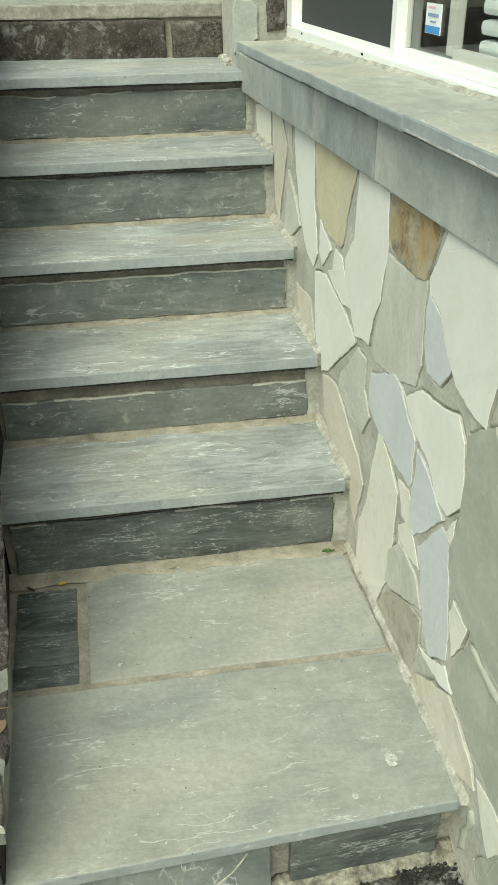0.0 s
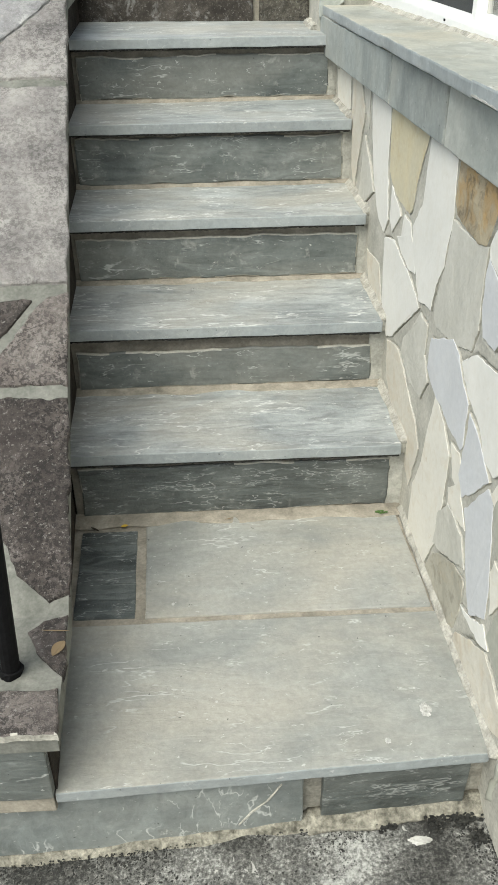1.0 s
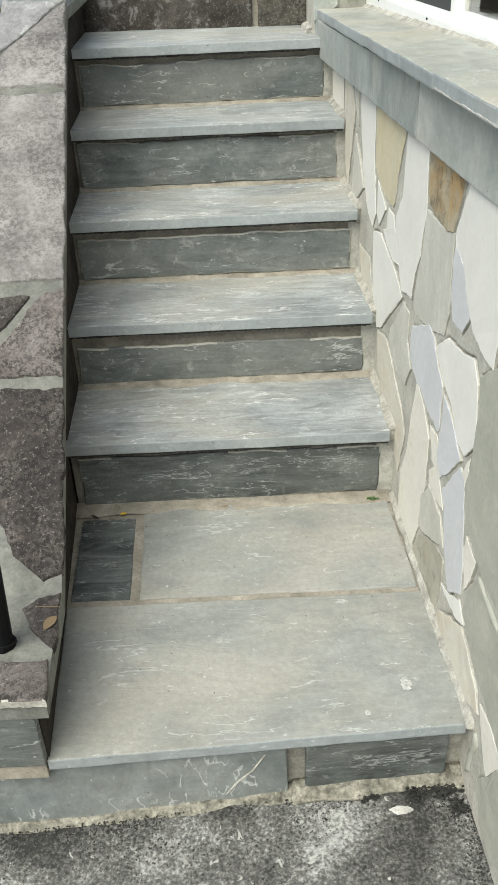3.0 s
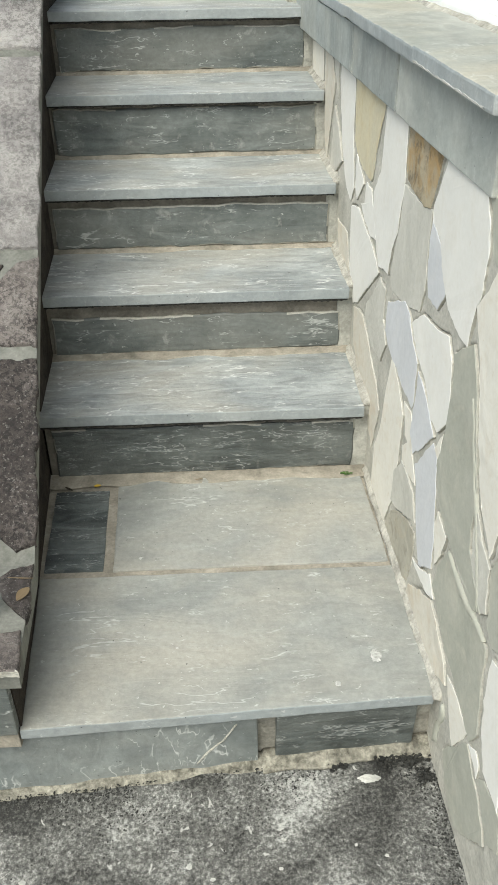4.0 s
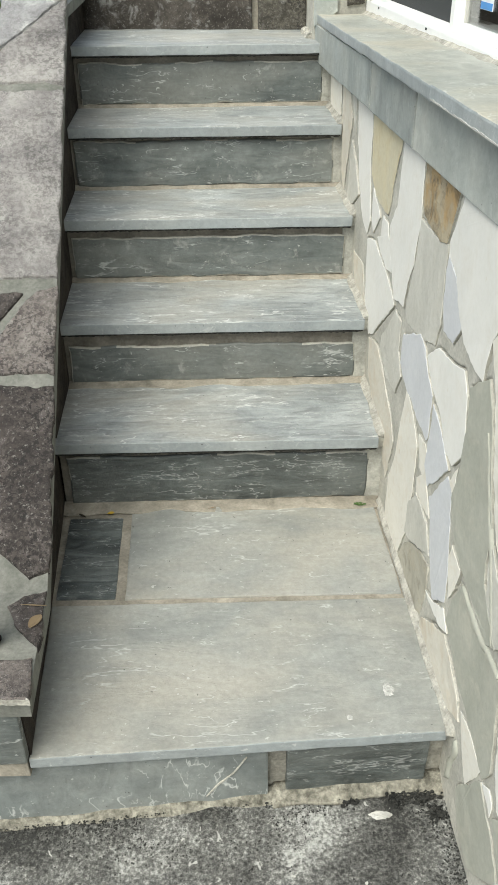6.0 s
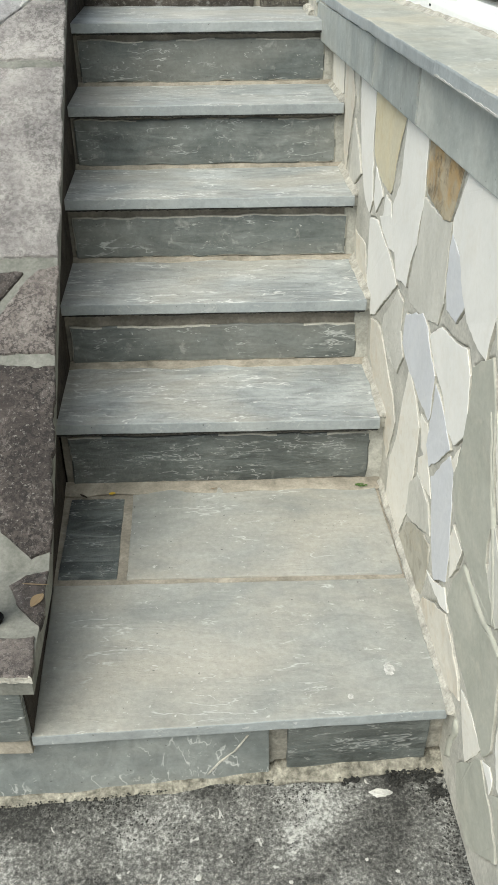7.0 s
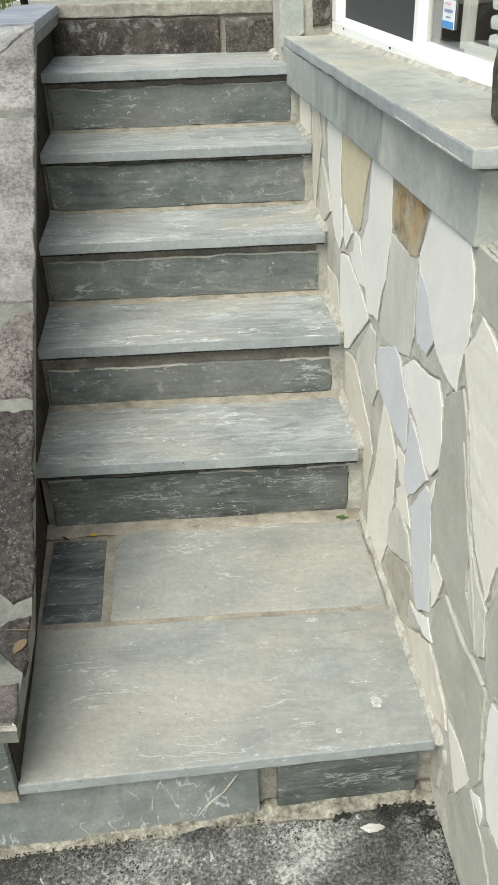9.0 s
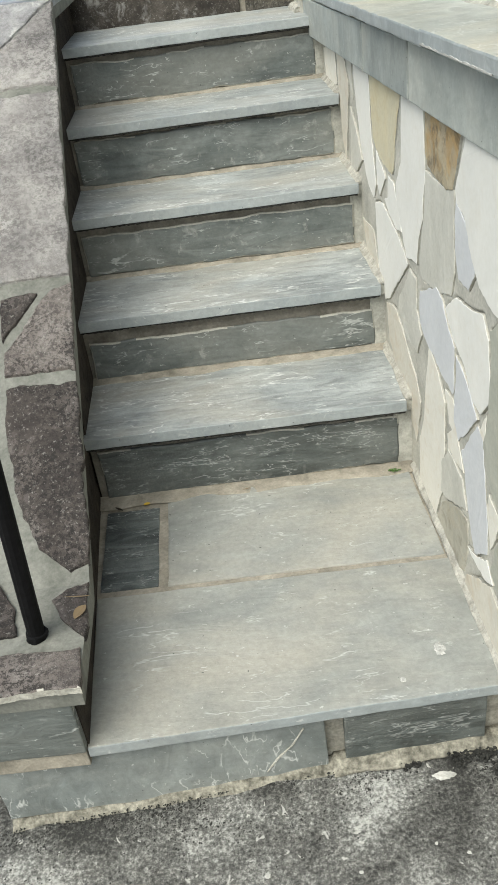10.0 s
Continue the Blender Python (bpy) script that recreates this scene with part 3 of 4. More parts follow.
wall = tagged(obj("wall_east", skew(slab(RIGHT + 0.016, RIGHT + 0.35, -1.6, 1.6, -0.05, 1.06, 0.2, 0, 0), WALL_SKEW), MORTAR_GREY), "random rubble wall of cream, blue and olive stones", "wall", kind="structure")
RUBBLE = [
    ("ivory", "112 99  90 101  89 92  109 90"),
    ("peach", "87 100  75 100  69 95  75 80  78 71  83 78  86 92"),
    ("grey", "74 101  64 101  64 92"),
    ("grey", "67 90  58 84  53 79  64 73  72 73  69 82"),
    ("cream", "61 101  41 102  40 89  36 77  39 73  46 74  54 82  59 92"),
    ("tan", "40 102  8 102  12 96  16 86  18 84  31 85  38 88"),
    ("cream", "34 86  25 83  24 82  31 76  34 79"),
    ("cream", "22 83  16 83  11 78  9 74  15 73  27 76  23 78"),
    ("cream", "7 102  -11 102  -12 94  -10 83  -7 78  -5 72  4 70  12 79  14 83  8 90  7 97"),
    ("cream", "38 72  29 75  18 73  7 71  3 69  13 61  23 53  28 50  35 56"),
    ("peach", "56 63  41 64  37 56  32 53  42 51  53 56"),
    ("rust", "-13 103  -21 102  -32 104  -35 104  -32 97  -30 94  -26 93  -14 94  -12 97"),
    ("grey", "-12 93  -25 93  -31 94  -31 88  -32 80  -30 75  -22 72  -9 70  -7 72  -10 82"),
    ("blue", "-32 93  -38 91  -42 88  -44 85  -40 80  -34 80  -32 84"),
    ("cream", "-38 104  -56 104  -59 100  -60 98  -60 92  -58 88  -57 82  -52 82  -46 83  -42 86  -38 91  -33 93  -32 95"),
    ("olive", "-57 104  -67 104  -70 97  -63 97  -61 98"),
    ("ivory", "-64 97  -68 96  -73 94  -82 70  -80 66  -79 59  -73 63  -67 72  -62 84  -58 89  -62 94"),
    ("peach", "27 50  16 53  4 47  -3 44  -7 40  -3 27  2 30  8 33  16 36  25 41"),
    ("grey", "2 68  -4 68  -4 61  -8 57  -4 51  5 50  14 53  13 57"),
    ("blue", "-8 67  -21 73  -25 72  -29 68  -33 66  -33 58  -32 56  -26 56  -20 57  -13 58  -7 60"),
    ("cream", "-26 71  -33 76  -40 77  -48 79  -51 76  -53 66  -48 61  -44 61  -39 65  -33 67  -29 69"),
    ("ivory", "-15 58  -22 55  -27 51  -27 46  -27 39  -26 30  -20 17  -7 10  -6 19  -6 29  -10 38  -12 48"),
    ("blue", "-34 65  -39 64  -44 61  -47 59  -37 48  -33 51  -34 58"),
    ("blue", "-38 47  -47 58  -50 57  -52 51  -55 40  -55 35  -48 30  -43 37  -40 44"),
    ("ivory", "-52 63  -52 59  -51 57  -49 58"),
    ("ivory", "-27 54  -32 55  -35 52  -36 47  -30 48"),
    ("ivory", "-29 45  -34 49  -37 47  -40 43  -35 42  -30 42"),
    ("grey", "-25 36  -30 42  -39 41  -43 36  -39 34  -29 29  -25 28"),
    ("brown", "-29 28  -38 33  -43 34  -44 29  -42 20  -37 17  -25 15  -20 16  -25 25"),
    ("olive", "-52 78  -55 81  -60 84  -64 77  -67 71  -70 63  -71 54  -79 48  -76 46  -71 47  -62 48  -55 50  -51 56  -53 65  -53 73"),
    ("grey", "-72 62  -75 59  -79 57  -81 50  -79 48  -73 52  -71 58"),
    ("olive", "-80 58  -83 68  -90 50  -85 47  -82 49  -80 56"),
    ("ivory", "-55 49  -61 48  -59 42  -57 38  -54 45"),
    ("olive", "-59 40  -62 46  -68 45  -74 44  -79 45  -83 45  -85 35  -86 29  -84 24  -79 26  -74 27  -68 28  -63 31  -57 33"),
    ("cream", "-44 28  -49 30  -55 34  -59 31  -55 29  -50 28"),
    ("peach", "-44 21  -52 27  -58 30  -62 29  -69 25  -71 22  -66 19  -57 17  -47 16  -43 18"),
    ("ivory", "-71 25  -76 26  -83 25  -78 15  -74 19  -72 22"),
    ("cream", "-86 46  -90 48  -98 26  -95 26  -91 26  -88 31  -86 37"),
    ("cream", "-84 24  -87 26  -89 25  -89 22  -87 23"),
    ("olive", "-75 9  -78 15  -84 23  -88 20  -91 19  -95 16  -96 14  -86 2  -84 2  -78 4"),
    ("olive", "-90 23  -92 25  -96 26  -99 26  -101 20  -97 16  -96 17"),
]
STONES = []
for k, (tone, text) in enumerate(RUBBLE):
    nums = [float(v) / 100 for v in text.split()]
    STONES.append((tone, [(u, v + 0.014 if v > 0.99 else v) for u, v in zip(nums[::2], nums[1::2])]))
us, vs = np.arange(-1.1, 1.26, 0.003), np.arange(-0.03, 1.059, 0.003)
near = np.full((len(us), len(vs)), 1.0)
for k, (tone, corners) in enumerate(STONES):
    ring = np.array(outline(corners, 0.007, 0.003, k * 1.3))
    i0, i1 = np.searchsorted(us, [ring[:, 0].min() - 0.012, ring[:, 0].max() + 0.012])
    j0, j1 = np.searchsorted(vs, [ring[:, 1].min() - 0.012, ring[:, 1].max() + 0.012])
    gu, gv = np.meshgrid(us[i0:i1], vs[j0:j1], indexing="ij")
    for (a0, b0), (a1, b1) in zip(ring, np.roll(ring, -1, 0)):
        t = np.clip(((gu - a0) * (a1 - a0) + (gv - b0) * (b1 - b0)) / max(1e-9, (a1 - a0) ** 2 + (b1 - b0) ** 2), 0, 1)
        d = np.hypot(gu - a0 - t * (a1 - a0), gv - b0 - t * (b1 - b0))
        near[i0:i1, j0:j1] = np.minimum(near[i0:i1, j0:j1], d)
verts, faces = [], []
for i, u in enumerate(us):
    for j, v in enumerate(vs):
        q = Vector((u, v, 0.0))
        out = -0.0004 + 0.0012 * noise.noise(q * 9) + 0.0012 * noise.noise(q * 28) + 0.0005 * noise.noise(q * 90)
        if near[i, j] < 0.004:
            gap = min(1.0, max(0.0, 0.42 + 1.7 * noise.noise(q * 7 + Vector((3, 8, 1)))))
            out -= 0.010 * gap * (1 - near[i, j] / 0.004)
        verts.append(on_wall(u, v, out))
n = len(vs)
for i in range(len(us) - 1):
    for j in range(n - 1):
        faces.append((i * n + j, (i + 1) * n + j, (i + 1) * n + j + 1, i * n + j + 1))
me = bpy.data.meshes.new("mortar_face")
me.from_pydata(verts, [], faces)
me.materials.append(MORTAR_GREY)
me.shade_smooth()
mortar_face = new("mortar_face", me)
mortar_face.parent = wall
tagged(mortar_face, "smeared grey mortar between the stones")
for k, (tone, corners) in enumerate(STONES):
    ob = part("stone", plate(corners, 0.0024 + 0.0009 * math.sin(k * 2.4), -0.02, on_wall, 0.007, 0.003, 0.0012, seed=k * 1.3), STONE[tone], wall)
    ob.data.materials.append(MORTAR_GREY)
    for f in ob.data.polygons:
        if abs(f.normal.x) < 0.4:
            f.material_index = 1



def bead(points, wide, high, seed):
    """A smeared ridge of mortar along a line on the wall."""
    bm = bmesh.new()
    rows = []
    line = outline_open(points, 0.008)
    for k, (u, v) in enumerate(line):
        (a, b), (c, d) = line[max(0, k - 1)], line[min(len(line) - 1, k + 1)]
        far = math.hypot(c - a, d - b)
        nu, nv = -(d - b) / far, (c - a) / far
        f = k / (len(line) - 1)
        w = wide * (0.25 + math.sin(math.pi * f) ** 0.5) * (0.8 + 0.7 * noise.noise(Vector((k * 0.35, seed, 0))))
        m = 0.35 * wide * noise.noise(Vector((k * 0.3, seed, 5)))
        rows.append([bm.verts.new(on_wall(u + nu * s * w + nu * m, v + nv * s * w + nv * m, h)) for s, h in ((-1, -0.004), (-0.6, 0.55 * high), (0, high), (0.6, 0.55 * high), (1, -0.004))])
    for p, q in zip(rows, rows[1:]):
        for k in range(5):
            bm.faces.new((p[k], p[(k + 1) % 5], q[(k + 1) % 5], q[k]))
    bm.faces.new(rows[0])
    bm.faces.new(rows[-1][::-1])
    return bm


def outline_open(points, step):
    line = []
    for (a, b), (c, d) in zip(points, points[1:]):
        count = max(1, int(math.hypot(c - a, d - b) / step))
        line += [(a + (c - a) * k / count, b + (d - b) * k / count) for k in range(count)]
    return line + [points[-1]]


for k, (points, wide) in enumerate((
        ([(-0.625, 0.462), (-0.705, 0.444), (-0.761, 0.451), (-0.821, 0.454)], 0.008),
        ([(-0.628, 0.765), (-0.684, 0.649), (-0.725, 0.584), (-0.779, 0.475)], 0.007),
        ([(-0.70, 0.05), (-0.71, 0.12), (-0.715, 0.175)], 0.012))):
    part("mortar_bead", bead(points, wide * 1.3, 0.005, k * 2.3), STONE["olive"], wall).data.shade_smooth()

fascia_ends = [(-0.59, -0.064), (-0.055, 0.337), (0.345, 1.30)]
for k, (a, b) in enumerate(fascia_ends):
    part("fascia_slab", skew(slab(1.0, 1.06, a, b, 1.042, 1.144, 0.03, 0.003, 0.0012, 40 + k), FASCIA_SKEW, -0.015), FASCIA if k == 0 else FASCIA_FAR, wall)
part("fascia_slab", skew(slab(1.062, 1.5, -0.588, -0.55, 1.042, 1.141, 0.06, 0.003, 0.0015, 47), FASCIA_SKEW, -0.015), FASCIA, wall)
part("mortar_joint", skew(slab(1.005, 1.4, -0.575, 1.30, 1.05, 1.155, 0.3, 0, 0), FASCIA_SKEW, -0.015), MORTAR_GREY, wall)

coping = thing("window_ledge", (1.1, 0.3, 1.14), "grey bluestone ledge slabs with chipped front edges", "ledge", kind="structure")
for k, (a, b) in enumerate([(-0.655, -0.252), (-0.247, 0.409), (0.413, 1.21)]):
    rise = (0.004, 0.0, -0.002)[k]
    pale_front(part("ledge_slab", skew(slab(0.978 - rise, 1.42, a, b, 1.154 + rise, 1.179 + rise, 0.03, 0.004, 0.0014, 50 + k), WALL_SKEW, -0.019), COPING, coping))

for k, (a, b) in enumerate([(-0.62, -0.265)]):
    bm = bmesh.new()
    rows = []
    for i in range(40):
        u = a + (b - a) * i / 39
        wide = 0.0008 + 0.005 * noise.noise(Vector((u * 30, k, 1))) + 0.002 * noise.noise(Vector((u * 110, k, 3)))
        x, z = 0.977 + WALL_SKEW * u - (0.003 if k == 0 else 0.0), 1.1615 - 0.019 * u
        rows.append([bm.verts.new(p) for p in ((x + 0.006, u, z - 0.004), (x - 0.0006, u, z - 0.0015), (x - 0.0008, u, z + max(0.0, wide)), (x + 0.006, u, z + max(0.0, wide) + 0.001))])
    for p, q in zip(rows, rows[1:]):
        for j in range(4):
            bm.faces.new((p[j], p[(j + 1) % 4], q[(j + 1) % 4], q[j]))
    part("chipped_edge", bm, BLOTCH, coping, "fresh white chips along the ledge")

# ---- left parapet ----
def cap_height(y):
    return 0.345 if y < -0.485 else min(1.236, 0.666 + 0.66 * y)


parapet = thing("parapet_wall", (0.17, -0.7, 0), "low sloped side wall capped with purplish stone", "wall", kind="structure")
near_body = [(-0.716, 0.15), (-0.716, 0.32), (-0.48, 0.32), (0.03, 0.655), (0.03, 0.0), (-0.60, 0.0), (-0.60, 0.15)]
far_body = [(0.03, 0.0), (0.03, 0.655), (0.86, 1.20), (1.75, 1.21), (1.75, 0.0)]
part("wall_body", skew(prism(near_body, 0.085, LEFT - 0.003), -0.08), MORTAR_SHADED, parapet)
part("wall_body", skew(prism(far_body, 0.085, LEFT), -0.043), MORTAR_SHADED, parapet)
part("face_slab", slab(0.03, 0.287, -0.733, -0.69, 0.170, 0.296, 0.04, 0.003, 0.0018, 61), RISER, parapet)
part("mortar_joint", slab(0.03, 0.285, -0.726, -0.70, 0.128, 0.331, 0.03, 0.002, 0.0015, 62), MORTAR_TAN, parapet)


def on_cap(u, v, h):
    return Vector((u + LEFT_SKEW * v, v, cap_height(v) - 0.03 + h))


CAPS = [
    (CAP_PALE, "cap_stone", [(0.112, 0.605), (0.278, 0.602), (0.278, 0.852), (0.235, 0.82), (0.165, 0.745), (0.106, 0.69)]),
    (CAP_WHITE, "cap_stone", [(0.104, 0.70), (0.163, 0.752), (0.233, 0.826), (0.276, 0.858), (0.108, 0.862), (0.100, 0.76)]),
    (CAP_PALE, "cap_stone", [(0.112, 0.105), (0.278, 0.112), (0.278, 0.578), (0.108, 0.576), (0.105, 0.40), (0.12, 0.22)]),
    (CAP_DARK, "cap_stone", [(0.122, 0.07), (0.205, 0.072), (0.125, -0.02)]),
    (CAP, "cap_stone", [(0.232, 0.076), (0.278, 0.088), (0.278, -0.094), (0.128, -0.094), (0.128, -0.05)]),
    (CAP_DARK, "cap_stone", [(0.278, -0.122), (0.278, -0.455), (0.243, -0.462), (0.184, -0.418), (0.152, -0.364), (0.123, -0.20), (0.125, -0.122)]),
    (CAP_DARK, "cap_stone", [(0.207, -0.527), (0.235, -0.502), (0.273, -0.493), (0.279, -0.628), (0.244, -0.594)]),
    (CAP, "cap_stone", [(-0.02, -0.648), (0.133, -0.655), (0.276, -0.657), (0.280, -0.746), (-0.02, -0.746)]),
    (CAP_DARK, "cap_stone", [(0.0, -0.47), (0.105, -0.475), (0.134, -0.534), (0.158, -0.605), (0.0, -0.62)]),
]
bm = bmesh.new()
rows = []
for v in [-0.735 + 0.05 * k for k in range(50)]:
    wide = 0.02 if v < -0.40 else 0.105
    rows.append([bm.verts.new(on_cap(u, v, h)) for u, h in ((wide, -0.02), (wide, 0.024), (0.2, 0.027), (0.276, 0.024), (0.276, -0.02))])
for a, b in zip(rows, rows[1:]):
    for k in range(5):
        bm.faces.new((a[k], a[(k + 1) % 5], b[(k + 1) % 5], b[k]))
bm.faces.new(rows[0])
bm.faces.new(rows[-1][::-1])
part("cap_bed", bm, MORTAR_CAP, parapet)
for k, (mat, name, corners) in enumerate(CAPS):
    ob = part(name, plate(corners, 0.034, 0.018, on_cap, 0.008, 0.004, 0.003, seed=70 + k), mat, parapet)
    if min(c[1] for c in corners) < -0.7:
        ob.data.materials.append(MORTAR_SIDE)
        for f in ob.data.polygons:
            if f.normal.y < -0.6:
                f.material_index = 1
part("top_slab", skew(slab(0.10, 0.278, 0.868, 1.75, 1.215, 1.243, 0.05, 0.004, 0.002, 83), LEFT_SKEW), SLATE_TOP, parapet)

# ---- wall at the head of the stair ----
head = thing("wall_north", (0.55, 1.55, 1.06), "low dark sandstone wall with a mortar coping", "wall", kind="structure")


def turned(bm):
    for v in bm.verts:
        v.co.y += 0.11 * (0.95 - v.co.x)
    return bm


part("wall_body", turned(slab(-0.1, 1.12, 1.50, 1.80, 0.9, 1.236, 0.2, 0, 0)), MORTAR_TAN, head)
part("stone", turned(slab(0.05, 0.752, 1.482, 1.52, 1.076, 1.196, 0.02, 0.008, 0.005, 91)), BACK_STONE, head)
part("stone", turned(slab(0.772, 0.933, 1.482, 1.52, 1.078, 1.190, 0.02, 0.008, 0.005, 92)), BACK_STONE_PALE, head)
part("mortar_coping", turned(slab(0.0, 0.95, 1.487, 1.80, 1.201, 1.244, 0.04, 0.005, 0.003, 93)), MORTAR, head)

part("mortar_lump", slab(0.912, 0.96, 1.24, 1.42, 1.07, 1.097, 0.01, 0.012, 0.012, 95), MORTAR_SIDE, head)

# ---- terrace behind, bank of grass beside ----
tagged(obj("terrace", slab(-0.02, 14, 1.66, 24, -0.1, 1.238, 6, 0, 0), PATIO), "pale concrete terrace behind the stair", "terrace", kind="structure")


def bank(x, y):
    """Height of the grassy bank beside the parapet."""
    return min(1.215, 0.60 + 0.64 * y) if y > 0.55 else 0.80


bm = bmesh.new()
gx = [-14, -3, -1.0, -0.5, -0.2, 0.0, 0.12]
gy = [0.58, 0.7, 0.85, 1.0, 1.6, 2.5, 6, 24]
rows = [[bm.verts.new((x if y < 1.7 else min(x, -0.02), y, bank(x, y))) for x in gx] for y in gy]
for a, b in zip(rows, rows[1:]):
    for k in range(len(gx) - 1):
        bm.faces.new((a[k], a[k + 1], b[k + 1], b[k]))
tagged(obj("lawn_bank", bm, SOIL), "dark soil bank under the grass", "bank", kind="structure")
rng = random.Random(5)
bm = bmesh.new()
for k in range(9000):
    y = 0.56 + 1.9 * rng.random() ** 1.3
    x = 0.085 - 0.5 * rng.random() ** 1.5 - 0.03 * y
    if y > 1.65 and x > -0.03:
        continue
    base = Vector((x, y, bank(x, y) - 0.004))
    tall, lean, turn = rng.uniform(0.018, 0.05), rng.uniform(0.0, 0.028), rng.uniform(0, 6.283)
    side = Vector((math.cos(turn), math.sin(turn), 0)) * rng.uniform(0.0012, 0.0026)
    tip = base + Vector((-math.sin(turn) * lean, math.cos(turn) * lean, tall))
    mid = base.lerp(tip, 0.55) + Vector((0, 0, 0.006))
    v = [bm.verts.new(p) for p in (base - side, base + side, mid + side * 0.8, mid - side * 0.8, tip)]
    bm.faces.new((v[0], v[1], v[2], v[3]))
    bm.faces.new((v[3], v[2], v[4]))
tagged(obj("grass", bm, GRASS), "short green lawn grass beside the parapet", "grass", kind="stuff")

ledge = thing("garden_wall", (-0.1, 0.3, 0), "low garden wall with a pale concrete top", "wall", kind="structure")
part("wall_body", skew(slab(-3.0, 0.035, 0.10, 0.60, -0.1, 0.78, 0.5, 0, 0), 0.03), MORTAR_SHADED, ledge)
part("concrete_top", skew(slab(-3.0, 0.045, 0.09, 0.605, 0.775, 0.83, 0.06, 0.005, 0.003, 71), 0.03), MORTAR_GREY, ledge)

# ---- house corners and wall over the ledge ----
house = thing("house_wall", (1.3, 0.3, 1.1), "house wall with stone corners over the ledge", "wall", kind="structure")
part("corner_core", slab(0.945, 1.50, 1.40, 1.70, 0.9, 3.2, 0.4, 0, 0), MORTAR_GREY, house)
part("corner_core", slab(0.932, 1.095, 1.222, 1.45, 0.9, 3.2, 0.4, 0, 0), MORTAR_GREY, house)
part("upright_slab", plate([(0.936, 1.12), (1.008, 1.16), (1.010, 1.245), (0.99, 1.262), (0.945, 1.266), (0.938, 1.25)], 0.012, -0.02, lambda u, v, h: Vector((u, 1.222 - h, v)), 0.015, 0.003, 0.003, 101), FASCIA, house, "grey bluestone upright slab")
for k, (u0, u1, v0, v1) in enumerate([(1.035, 1.09, 1.18, 1.30), (1.03, 1.09, 1.312, 1.42), (0.955, 1.018, 1.285, 1.42), (0.95, 1.09, 1.435, 1.62)]):
    part("corner_stone", plate([(u0, v0), (u1, v0 + 0.004), (u1 - 0.003, v1), (u0 + 0.004, v1 - 0.006)], 0.012, -0.02, lambda u, v, h: Vector((u, 1.222 - h, v)), 0.015, 0.005, 0.005, 103 + k), BACK_STONE_PALE if k % 2 == 0 else STONE["brown"], house)
part("pier_core", slab(1.080, 1.50, -0.64, -0.49, 1.16, 3.2, 0.4, 0, 0), MORTAR_GREY, house)
for k, (v0, v1) in enumerate([(1.195, 1.36), (1.375, 1.62), (1.64, 1.9), (1.915, 2.2)]):
    part("corner_stone", slab(1.067, 1.3, -0.655, -0.478, v0, v1, 0.03, 0.008, 0.006, 110 + k), STONE["brown"] if k % 2 else BACK_STONE, house)
part("wall_over", slab(1.10, 1.50, -0.49, 1.40, 2.30, 3.2, 0.5, 0, 0), STUCCO, house)
part("wall_side", slab(1.36, 1.50, -6.0, -0.64, 1.04, 3.2, 0.5, 0, 0), STUCCO, house)
part("wall_foot", slab(1.36, 1.50, -6.0, -1.59, -0.1, 1.04, 0.5, 0, 0), STUCCO, house)

# ---- window ----
def on_window(u, out, v):
    """u: along the ledge (y); out: depth behind the frame's face; v: height."""
    return Vector((1.163 - 0.055 * u + out, u, v))


def bar(u0, u1, d0, d1, v0, v1, soft=0.003):
    bm = slab(d0, d1, u0, u1, v0, v1, 0.25, soft, 0)
    for v in bm.verts:
        v.co = on_window(v.co.y, v.co.x, v.co.z)
    return bm


window = thing("window_1", (1.2, 0.45, 1.16), "white vinyl window with dark insect screen", "window", kind="structure")
part("window_frame", bar(-0.47, 1.221, 0.0, 0.06, 1.135, 1.194, 0.004), WHITE, window)
part("jamb", bar(1.155, 1.221, 0.0, 0.07, 1.194, 2.30, 0.004), WHITE, window)
part("jamb", bar(-0.47, -0.40, 0.0, 0.07, 1.194, 2.30, 0.004), WHITE, window)
part("head_rail", bar(-0.40, 1.155, 0.0, 0.07, 2.23, 2.30, 0.004), WHITE, window)
part("screen_frame", bar(1.132, 1.155, 0.016, 0.045, 1.194, 2.23), WHITE, window)
part("screen_frame", bar(0.374, 1.132, 0.016, 0.045, 1.194, 1.207), WHITE, window)
part("insect_screen", bar(0.374, 1.132, 0.024, 0.028, 1.207, 2.23, 0), SCREEN, window, "dark grey insect screen")
part("mullion", bar(0.344, 0.374, 0.012, 0.05, 1.194, 2.23), WHITE, window)
part("sash_rail", bar(-0.40, 0.344, 0.02, 0.05, 1.194, 1.213), WHITE, window)
part("sash_bead", bar(0.338, 0.344, 0.034, 0.046, 1.213, 2.23, 0.002), INNER, window, "yellowed sealing bead")
pane = part("pane", bar(-0.40, 0.340, 0.04, 0.044, 1.213, 2.23, 0), GLASS, window)
pane.visible_shadow = False
part("inner_sash", bar(0.158, 0.190, 0.06, 0.08, 1.213, 2.23), INNER, window)
part("inner_sash", bar(-0.40, 0.158, 0.06, 0.08, 1.198, 1.228), INNER, window)
part("vent_hole", bar(0.508, 0.519, -0.001, 0.004, 1.182, 1.187, 0), BLACK, window)
part("vent_hole", bar(1.035, 1.045, -0.001, 0.004, 1.182, 1.187, 0), BLACK, window)
room = thing("room", (1.7, 0.4, 1.0), "dim room behind the window", "room", kind="structure")
part("wall", slab(2.6, 2.7, -0.7, 1.7, 1.0, 2.4, 1, 0, 0), ROOM, room)
